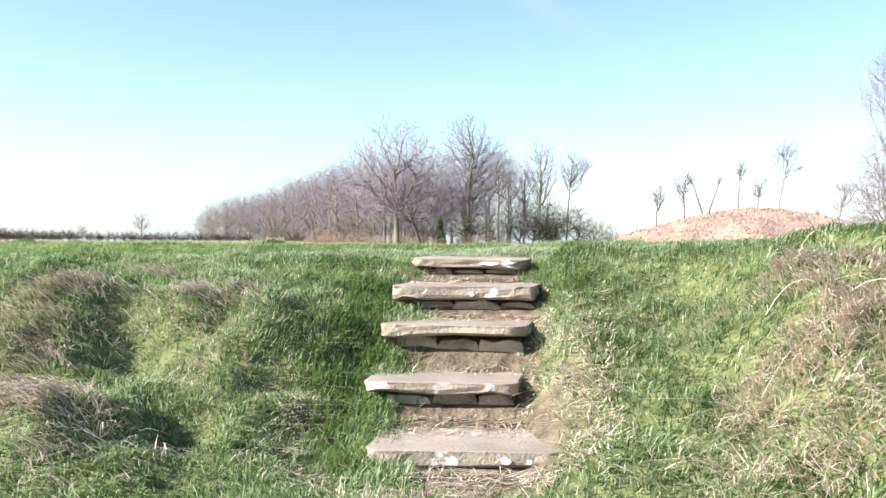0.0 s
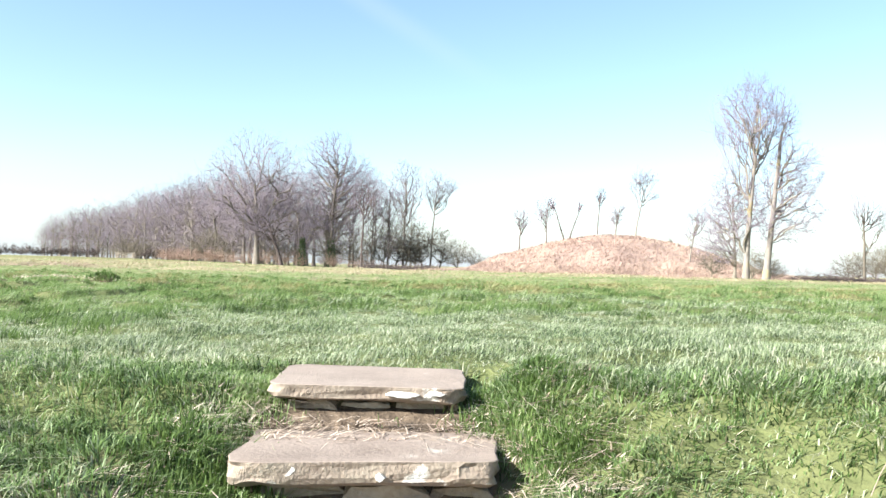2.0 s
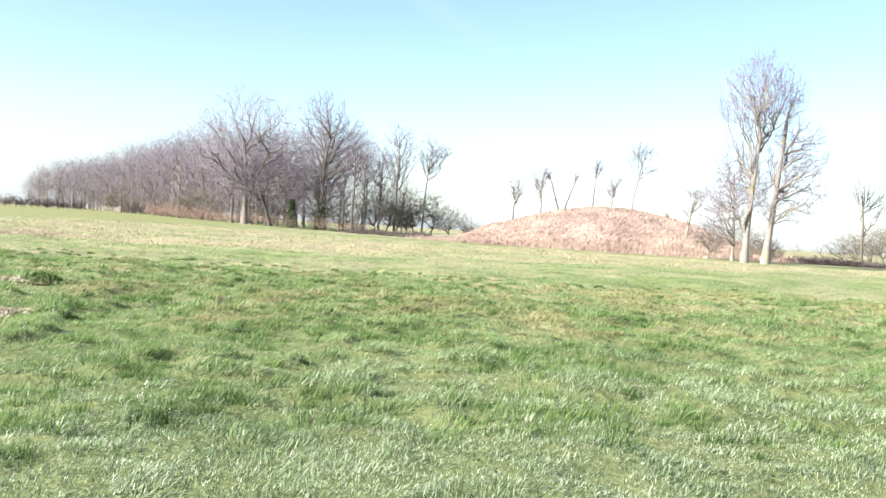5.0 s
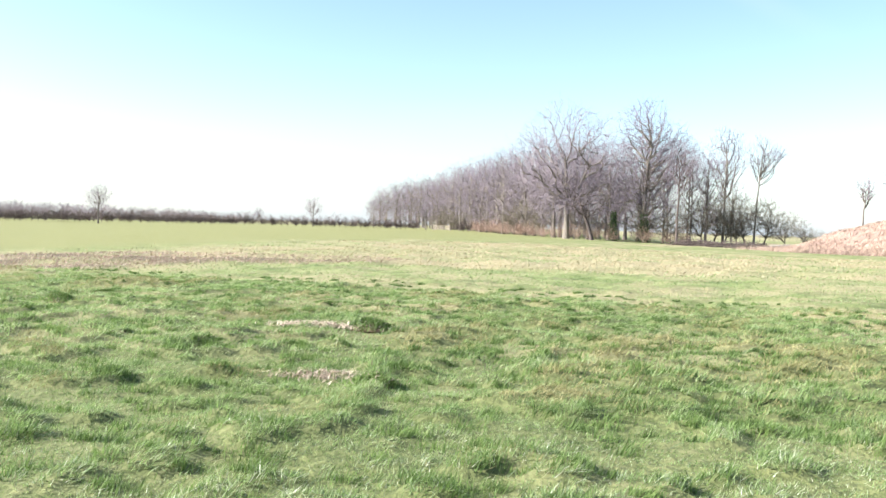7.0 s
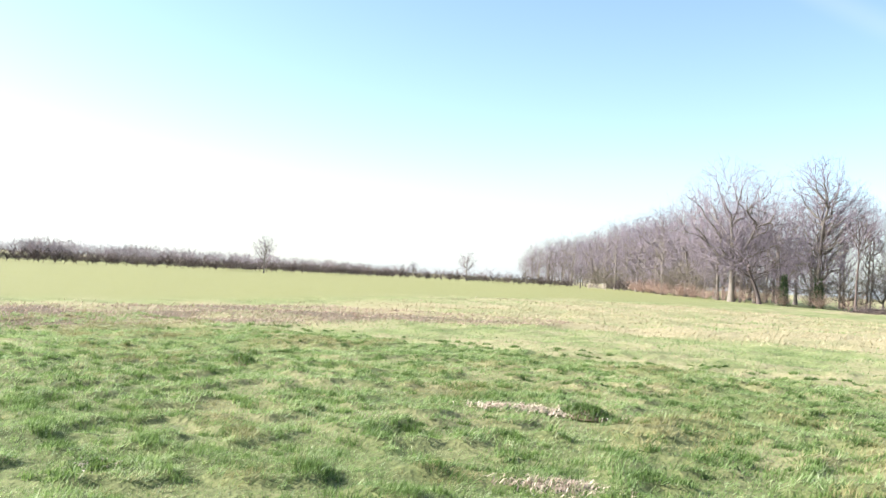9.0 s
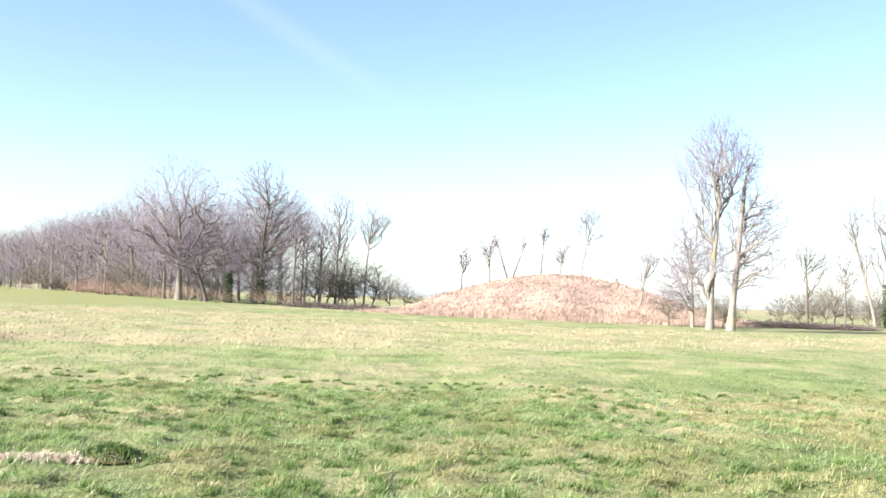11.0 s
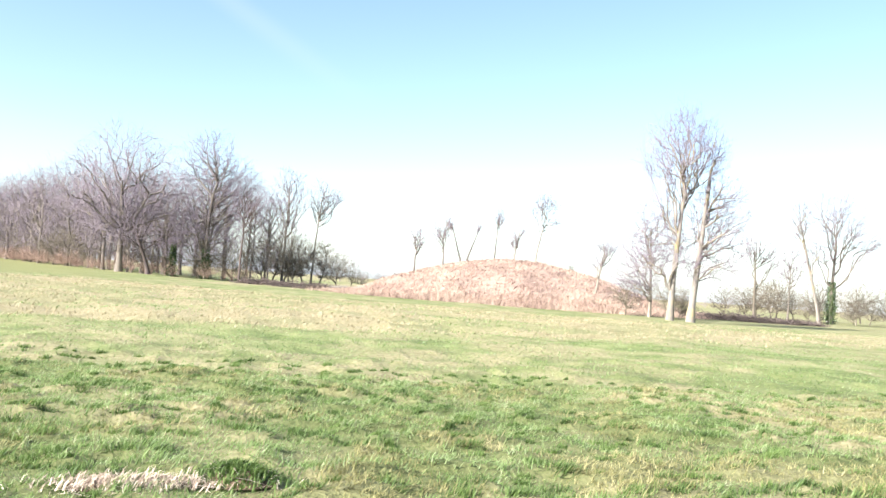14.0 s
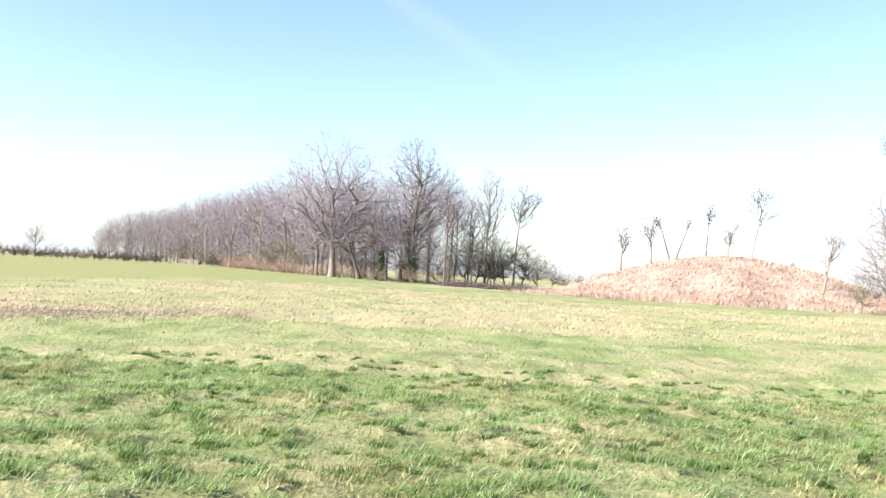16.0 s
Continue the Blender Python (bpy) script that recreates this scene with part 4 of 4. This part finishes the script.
put(tree("bare tree with drooping twigs close behind tall pair", 214, 15.0, 0.24, [(0, 0, 9.5, 4.0, 4.8, 1.0), (-2.0, 0, 5.0, 3.4, 3.6, 0.6)], tips=1400, sprays=2, bole=0.12, top=0.7, limbs=13, rise=0.8, tip_r=0.016, crook=0.2), 39.9, 110.5)
for x, y, s in ((37.5, 112, 0.7), (41, 108, 0.75), (43.5, 110, 0.6), (47, 116, 0.5)):
    plant(wr.choice(thorn), x, y, s, "bushes below the tall trees")

# ---- the pasture beyond, with thorns and ivy ----
plant(thorn[0], 87.7, 177.7, 1.0, "thorn bushes in the pasture")
put(tree("bare many-forked tree beside thorn bushes", 221, 15.0, 0.34, [(-0.8, 0, 12.0, 2.0, 2.8, 0.7), (2.6, 0, 10.5, 2.4, 3.0, 1.0)], tips=620, bole=0.25, top=0.62, limbs=7, rise=1.5, crook=0.25, bark=M_thorn), 71.9, 140.7)
put(tree("bare thin tree in the pasture", 222, 14.0, 0.22, [(0, 0, 10.0, 3.0, 3.8, 1.0)], tips=560, bole=0.3, top=0.7, limbs=8, rise=1.4, crook=0.2), 87.1, 154.7)
put(tree("pale-trunked bare tree leaning outwards", 223, 20.5, 0.30, [(-4.4, 0, 16.5, 2.2, 3.8, 1.0), (-2.0, 0, 11.0, 2.4, 2.6, 0.3)], tips=640, bole=0.3, top=0.78, limbs=9, rise=1.5, lean=(-0.26, 0), bark=M_pale_bark, crook=0.15), 82.9, 139.6)
put(tree("broad bare tree with ivy round the trunk", 224, 23.5, 0.45, [(0.5, 0, 18.3, 5.2, 5.0, 1.0), (5.8, 0, 14.5, 3.8, 3.4, 0.45), (-2.5, 0, 12.5, 3.0, 3.6, 0.25)], tips=1700, bole=0.24, top=0.6, limbs=10, rise=1.6, ivy=0.5, crook=0.15, tip_r=0.014), 86.0, 141.1)
for x, y, s in ((79.5, 147.8, 1.05), (76, 150, 0.8), (95, 160, 0.8), (102, 156.7, 0.7), (108, 160, 0.8), (101, 144.8, 1.1), (107, 147, 1.2), (112, 142, 1.1), (118, 150, 1.3), (110, 130, 0.9),
                (123, 146, 1.2), (84, 160, 1.2), (92, 166, 1.3), (104, 170, 1.3), (116, 160, 1.4), (125, 170, 1.5), (99, 152, 1.0), (97, 168, 0.9), (115, 172, 1.4), (128, 160, 1.3), (135, 150, 1.3), (90, 150, 0.7)):
    plant(wr.choice(thorn), x, y, s, "thorn bushes in the pasture")

# low brushwood heaps
def heap(x0, y0, x1, y1, h, label):
    r = np.random.default_rng(int(x0 * 7 + y0))
    n = 1500
    f = r.uniform(0, 1, n)
    c = np.stack([x0 + (x1 - x0) * f + r.normal(0, 0.6, n), y0 + (y1 - y0) * f + r.normal(0, 0.8, n), 0 * f], -1)
    c[:, 2] = land(c[:, 0], c[:, 1], False) + np.abs(r.normal(0, h * 0.45, n)) - 0.1
    d = r.normal(size=(n, 3)) * np.array([1, 1, 0.35])
    P = np.stack([c, c + d * 0.4 + r.normal(size=(n, 3)) * 0.08, c + d * 0.9], 1)
    e = tagged(new("brushwood"), label, "brushwood")
    part_mesh("tangle", tube_mesh("tangle", [((P, np.full((n, 3), 0.035)), 3)], M_dark_twig), e)


heap(-9, 153, 3.5, 143, 0.9, "dark tangled brushwood heap below the wood")
heap(52, 121.5, 61, 121, 0.8, "low dark brushwood heap on the grass")
heap(62, 122.5, 70, 122, 0.5, "low brown brushwood heap on the grass")

# fallen log
bm = bmesh.new()
bmesh.ops.create_cone(bm, cap_ends=True, segments=12, radius1=0.26, radius2=0.14, depth=9.0)
bmesh.ops.subdivide_edges(bm, edges=[e for e in bm.edges if abs(e.verts[0].co.z - e.verts[1].co.z) > 1], cuts=8)
for v in bm.verts:
    v.co += noise.noise_vector(v.co * 0.9) * 0.12
log = tagged(new("log"), "pale fallen log lying by the wood", "log")
part("stem", bm, M_pale_bark, log)
log.matrix_basis = pose(9.5, 158, float(land(9.5, 158, False)) + 0.55, 0, 86, 8)

# field gate in the hedge
gate = tagged(new("field_gate"), "weathered five-bar wooden field gate in the hedge", "gate")


def bar(name, size, where, parent, mat=None, rot=(0, 0, 0)):
    bm = bmesh.new()
    bmesh.ops.create_cube(bm, size=1)
    for v in bm.verts:
        v.co = Vector((v.co.x * size[0], v.co.y * size[1], v.co.z * size[2]))
    bmesh.ops.bevel(bm, geom=bm.edges[:], offset=min(size) * 0.15, segments=2, affect="EDGES")
    ob = part(name, bm, mat or M_wood, parent)
    ob.matrix_basis = pose(*where, *rot)
    return ob


for z in (0.3, 0.55, 0.8, 1.05, 1.3):
    bar("rail", (3.6, 0.05, 0.10), (0, 0, z), gate)
for x in (-1.8, 1.8):
    bar("stile", (0.10, 0.09, 1.25), (x, 0, 0.78), gate)
for x in (-2.05, 2.05):
    bar("post", (0.18, 0.18, 1.7), (x, 0, 0.7), gate)
bar("brace", (3.5, 0.04, 0.09), (0, 0.06, 0.8), gate, rot=(0, 16, 0))
put(gate, -67.0, 206.5, 5)

# fenced clump at the side of the field
fence = tagged(new("wire_fence"), "pale wooden fence posts with wire round a bramble clump", "fence")
FX, FY = 34.2, 58.0
for i, (dx, dy) in enumerate(((-1.6, 0.6), (-0.4, -0.5), (0.9, -1.4), (2.2, -2.2), (3.6, -2.8))):
    p = bar("post", (0.085, 0.085, 1.1), (dx, dy, 0.4), fence)
for zz in (0.45, 0.75, 1.0):
    pts = np.array([[(-1.6, 0.6, zz), (-0.4, -0.5, zz), (0.9, -1.4, zz), (2.2, -2.2, zz), (3.6, -2.8, zz)]], float)
    part_mesh("wire", tube_mesh("wire", [((pts, np.full((1, 5), 0.006)), 4)], M_dark_twig), fence)
put(fence, FX, FY)
for dx, dy in ((0, 1.6), (1.3, 0.8), (2.6, 0.2), (3.9, -0.4), (1, 2.6), (3, 1.8), (5, 1)):
    plant(scrub[0], FX + dx, FY + dy, 0.55, "bramble clump inside the fence")
discard([p for p in (*far_tree, *scrub, *thorn, *hedge_bush, *poles, *oaks) if id(p) not in used])


# ---- grass ----
def patch(n, x0, x1, y0, y1, fade=None):
    x, y = gr.uniform(x0, x1, n), gr.uniform(y0, y1, n)
    on_steps = np.zeros(n, bool)
    for sx, sy, sz, sw, turn in STEPS:
        on_steps |= (np.abs(x - sx) < sw / 2 - 0.05) & (y > sy - 0.06) & (y < sy + 0.54)
    return x[~on_steps], y[~on_steps]


def tufty(x, y, size=0.35, seed=31):
    return 0.55 + 0.9 * vnoise(x, y, size, seed) ** 1.5


# bank
x, y = patch(240000, -4.4, 5.4, 3.3, 7.5)
U_ = y - crest(x)
keep = (U_ < 0.7) & ((x < 0.02) | (x > 0.90 + 0.28 * (y < 5.1) * (y > 4.5)) | (y < 4.2) | (y > 6.75) | (gr.uniform(0, 1, len(x)) < 0.10))
x, y = x[keep], y[keep]
deadness = vnoise(x, y, 0.9, 41) + 0.42 * step(1.7, 2.8, x) * (1 - step(-1.5, -0.6, y - crest(x))) + 0.22 * step(-0.8, -2, x) * (1 - step(-1.6, -0.4, y - crest(x))) - 0.3 * step(-1.3, -0.5, y - crest(x))
dead = deadness + gr.normal(0, 0.08, len(x)) > 0.77
h = (0.06 + 0.08 * vnoise(x, y, 0.3, 42) ** 1.5) * gr.uniform(0.5, 1.2, len(x))
z = land(x, y)
blades("bank_grass", x[~dead], y[~dead], z[~dead], h[~dead], 0.006, gr, M_bank, 1.0, "thick tussocky green grass on the bank", wind=(0.15, -0.25), flat=0.62)
blades("dead_bank_grass", x[dead], y[dead], z[dead], h[dead] * 1.2, 0.005, gr, M_straw, 1.3, "matted dead grass on the bank", wind=(0.2, -0.6), flat=0.6)
# manes of long dead grass hanging down the bank
for cx, cy, rx, ry, n in ((-1.75, 6.5, 0.30, 0.16, 900), (-1.75, 5.35, 0.28, 0.22, 1300), (-1.05, 5.5, 0.30, 0.16, 1100), (-1.6, 4.85, 0.2, 0.28, 900), (-1.15, 4.05, 0.36, 0.26, 2400), (-1.5, 3.8, 0.3, 0.3, 1200),
                          (2.15, 4.62, 0.26, 0.26, 1900), (2.35, 4.35, 0.36, 0.34, 2600), (2.0, 4.1, 0.36, 0.3, 2400), (1.82, 4.52, 0.1, 0.12, 350), (2.3, 4.95, 0.22, 0.26, 1000), (2.12, 5.2, 0.13, 0.1, 350),
                          (1.16, 4.85, 0.10, 0.24, 700), (3.0, 4.6, 0.5, 0.4, 2200)):
    n = int(n * 0.6)
    x, y = gr.normal(cx, rx * 0.7, n), gr.normal(cy, ry * 0.7, n)
    keep = ((x < -0.1) | (x > 1.02)) & (vnoise(x, y, 0.14, 91) + gr.normal(0, 0.12, n) > 0.38)
    x, y = x[keep], y[keep]
    blades("dead_bank_grass", x, y, land(x, y) + 0.02, gr.uniform(0.08, 0.24, len(x)), 0.007, gr, M_pale_straw if cx > 0 else M_straw, 0.75, "long matted dead grass hanging down the bank", wind=(-0.5, -0.9), flat=0.4)
# lush clumps against the ends of the top slab
for cx, cy, rx, ry, n in ((1.0, 6.62, 0.17, 0.24, 2600), (-0.05, 6.85, 0.14, 0.25, 1600), (1.12, 6.2, 0.15, 0.2, 1400)):
    x, y = gr.normal(cx, rx * 0.6, n), gr.normal(cy, ry * 0.6, n)
    blades("clump_grass", x, y, land(x, y), gr.uniform(0.04, 0.09, n), 0.005, gr, M_tuft if cx > 0.5 else M_blade, 0.55, "lush green grass clump beside the top step", flat=0.9)
# dark grass hanging over the worn ends of the slabs
for sx, sy, sz, sw, turn in STEPS[1:]:
    for cx, cy, n, mat in ((sx - sw / 2 - 0.05, sy - 0.02, 1500, M_tuft), (sx - sw / 2 + 0.08, sy - 0.16, 700, M_bank), (sx - sw / 2 - 0.2, sy + 0.2, 900, M_tuft)):
        x, y = gr.normal(cx, 0.075, n), gr.normal(cy, 0.11, n)
        blades("clump_grass", x, y, land(x, y), gr.uniform(0.05, 0.13, n), 0.006, gr, mat, 0.8, "dark green grass overhanging the stone steps", flat=0.9)
# field, near to far
for n, x0, x1, y0, y1, w, h0, simple in ((170000, -4.6, 5.6, 6.3, 11.5, 0.005, 0.052, False), (260000, -4.6, 5.6, 6.3, 11.5, 0.0055, 0.045, True),
                                         (300000, -13, 8, 11.5, 17, 0.0085, 0.055, True), (350000, -24, 14, 17, 29, 0.014, 0.075, True)):
    x, y = patch(n, x0, x1, y0, y1)
    keep = (y - crest(x) > 0.2)
    x, y = x[keep], y[keep]
    tuft = step(0.55, 0.78, vnoise(x, y, 0.34, 9)) * step(9, 14, y)
    h = h0 * (tufty(x, y) + 0.6 * tuft) * gr.uniform(0.5, 1.3, len(x))
    dead = vnoise(x, y, 1.3, 61) * 0.6 + vnoise(x, y, 0.4, 62) * 0.4 + gr.normal(0, 0.06, len(x)) + 0.10 * step(13, 24, y) + 0.05 * step(-9, 2, x) > 0.70
    dead &= y > 13.0 + gr.uniform(0, 3, len(x))
    silver = gr.uniform(0, 1, len(x)) > step(10.5, 18, y + 2 * vnoise(x, y, 1.5, 64) + 0.45 * np.clip(0.5 - x, 0, 8))
    for mask, mat, name, label in ((~dead & silver, M_near_blade, "field_grass", "short wind-combed silvery green grass of the field"),
                                   (~dead & ~silver, M_blade, "field_grass", "short wind-combed green grass of the field"),
                                   (dead, M_wither, "withered_grass", "withered yellowish grass patches in the field")):
        if mask.sum() > 50:
            blades(name, x[mask], y[mask], land(x[mask], y[mask]), h[mask], w, gr, mat, 1.2, label, wind=(0.3, 0.1), flat=0.85, simple=simple)
x, y = gr.uniform(-30, 30, 130000), gr.uniform(10, 48, 130000)
keep = (side_of(BAND_NEAR, x, y) < 0.5) & ((y > 29) | ((x < -13) & (y < 17)) | (x < -24) | ((x > 8) & (y > 12)))
x, y = x[keep], y[keep]
blades("field_grass", x, y, land(x, y), 0.07 * tufty(x, y, 0.8) * gr.uniform(0.6, 1.3, len(x)), 0.02, gr, M_blade, 1.2, "short green grass of the field", simple=True)
# clumps that stand up from the sward and shade the grass beside them
n = 5200
cx, cy = gr.uniform(-24, 13, n), 8.8 + 22 * gr.uniform(0, 1, n) ** 1.6
keep = (side_of(BAND_NEAR, cx, cy) < -0.3) & (vnoise(cx, cy, 1.8, 63) + gr.normal(0, 0.15, n) + 0.3 * step(3, -3, cx) > 0.55) & ((cy > 11) | (cx < -1.5))
cx, cy = cx[keep], cy[keep]
size = gr.uniform(0.05, 0.16, len(cx)) * (1 - 0.45 * step(15, 27, cy))
per = 75
x = np.repeat(cx, per) + gr.normal(0, 1, len(cx) * per) * np.repeat(size, per) * 0.8
y = np.repeat(cy, per) + gr.normal(0, 1, len(cx) * per) * np.repeat(size, per) * 0.45
h = np.repeat(0.05 + size * 0.5, per) * gr.uniform(0.5, 1.15, len(x))
blades("tuft_grass", x, y, land(x, y), h, 0.0085 + 0.0005 * np.maximum(y - 11, 0), gr, M_tuft, 0.6, "darker green tufts scattered over the field", simple=True, flat=1.0, wind=(0.5, 0.0))
x, y = gr.uniform(-32, 70, 130000), gr.uniform(15, 100, 130000)
keep = (side_of(BAND_NEAR, x, y) > -0.8) & (side_of(BAND_FAR, x, y) < gr.normal(0, 2.5, len(x)))
x, y = x[keep], y[keep]
green = vnoise(x, y, 4, 51) + gr.normal(0, 0.1, len(x)) > 0.68
blades("dead_field_grass", x[~green], y[~green], land(x[~green], y[~green]), gr.uniform(0.06, 0.17, (~green).sum()), 0.04, gr, M_band, 1.4, "strip of pale dead grass across the field", simple=True)
blades("strip_grass", x[green], y[green], land(x[green], y[green]), gr.uniform(0.05, 0.12, green.sum()), 0.045, gr, M_blade, 1.3, "green grass within the pale strip", simple=True)

x, y = gr.uniform(-34, -14, 30000), gr.uniform(8, 44, 30000)
keep = (side_of(BAND_NEAR, x, y) > gr.normal(0.3, 0.3, len(x))) & (side_of(BAND_FAR, x, y) < gr.normal(-0.5, 0.4, len(x)))
x, y = x[keep], y[keep]
blades("rough_strip_grass", x, y, land(x, y), gr.uniform(0.05, 0.14, len(x)), 0.04, gr, M_mound_straw, 1.4, "rough strip of brown dead grass along the field", simple=True)


# tussocks and molehill-like clods with dead grass
def tussock(x, y, rx, ry, h, rot, label, dead=0.5):
    r = np.random.default_rng(int(abs(x * 31 + y * 17) * 10))
    e = tagged(new("tussock"), label, "tussock")
    n = 26
    u, v = np.meshgrid(np.linspace(0, 2 * np.pi, n, endpoint=False), np.linspace(0, 1, 8))
    px, py = np.cos(u) * v * rx, np.sin(u) * v * ry
    pz = h * (1 - v ** 2) * (0.3 + 1.0 * vnoise(px, py, 0.11, 3)) - 0.05
    i = np.arange(n * 8).reshape(8, n)
    f = np.stack([i[:-1], np.roll(i[:-1], -1, 1), np.roll(i[1:], -1, 1), i[1:]], -1).reshape(-1, 4)
    part_mesh("clod", mesh_of("clod", np.stack([px, py, pz], -1).reshape(-1, 3), f, M_soil, True), e)
    for key, count, mat, ln in (("dead_grass", int(1500 * dead), M_straw, 1.3), ("green_grass", int(1700 * (1 - dead)), M_tuft, 0.8)):
        if count == 0:
            continue
        q = np.abs(r.normal(0, 0.75, count))
        a = r.uniform(0, 2 * np.pi, count)
        bx, by = np.cos(a) * q * rx, np.sin(a) * q * ry
        bz = np.maximum(h * (1 - q ** 2) * 0.8, 0) - 0.02
        b = blades(key, bx, by, bz, r.uniform(0.05, 0.14, count), 0.012, r, mat, ln, flat=0.7)
        b.parent = e
        del b["category"]
    e.matrix_basis = pose(x, y, float(land(x, y)), 0, 0, rot)


CLOD = "dark earthy clod overhung with dead grass in the field"
DEADT = "flattened tussock of pale dead grass in the field"
tussock(-5.55, 20.45, 0.36, 0.26, 0.13, 0, CLOD, 0.05)
tussock(-6.35, 20.15, 0.5, 0.2, 0.015, 10, DEADT, 1.0)
tussock(-3.75, 16.4, 0.30, 0.26, 0.13, 0, "dark green tussock shading bare earth", 0.1)
tussock(-4.5, 16.7, 0.36, 0.2, 0.015, 12, DEADT, 1.0)
tussock(-12.4, 21.4, 0.34, 0.25, 0.12, 0, CLOD, 0.05)
tussock(-7.9, 14.5, 0.35, 0.25, 0.10, 0, "dark green tussock shading bare earth", 0.1)

# dead stalks lying on the treads and bank
n = 6500
x, y = gr.uniform(-0.3, 1.3, n), gr.uniform(4.2, 6.75, n)
keep = np.ones(n, bool)
for sx, sy, sz, sw, turn in STEPS:
    keep &= ~((np.abs(x - sx) < sw / 2) & (y > sy - 0.05) & (y < sy + 0.30))
x, y = x[keep], y[keep]
z = land(x, y) + 0.03
for sx, sy, sz, sw, turn in STEPS:
    z = np.where((np.abs(x - sx) < sw / 2) & (y > sy) & (y < sy + 0.55), np.maximum(z, sz + 0.008), z)
blades("step_litter", x, y, z, gr.uniform(0.04, 0.13, len(x)), 0.006, gr, M_straw, 1.6, "dead grass stalks littering the steps", flat=0.2)

# long pale dead stalks across the bank
n = 24
sx0, sy0 = gr.uniform(1.6, 4.8, n), gr.uniform(3.7, 5.6, n)
a, ln = gr.uniform(-0.9, 0.9, n) + np.pi * (gr.uniform(0, 1, n) < 0.3), gr.uniform(0.12, 0.32, n)
tt = np.linspace(0, 1, 6)
px = sx0[:, None] + np.cos(a)[:, None] * ln[:, None] * tt
py = sy0[:, None] + np.sin(a)[:, None] * ln[:, None] * tt * 0.6
pz = land(px, py) + 0.05 + 0.09 * np.sin(tt * 2.6)[None] * gr.uniform(0.4, 1.2, n)[:, None]
me = tube_mesh("dead_stalks", [((np.stack([px, py, pz], -1), np.full((n, 6), 0.002)), 4)], M_straw)
tagged(new("dead_stalks", me), "long pale dead stalks lying over the bank", "stalks", kind="stuff")

# a small dark bush near the top of the mound, and an ivy-clad stump in the wood
again(thorn[0], 40.5, 140.5, 40, 0.16, z=float(mound_z(np.array(40.5), np.array(140.5))) - 0.05, label="tiny dark bush on top of the mound")
stump = tree("dark green ivy-clad trunk in the wood", 301, 7.5, 0.3, [(0, 0, 6.0, 1.4, 1.5, 1.0)], tips=80, bole=0.3, top=0.8, limbs=5, ivy=0.95)
put(stump, -20.5, 162.5)
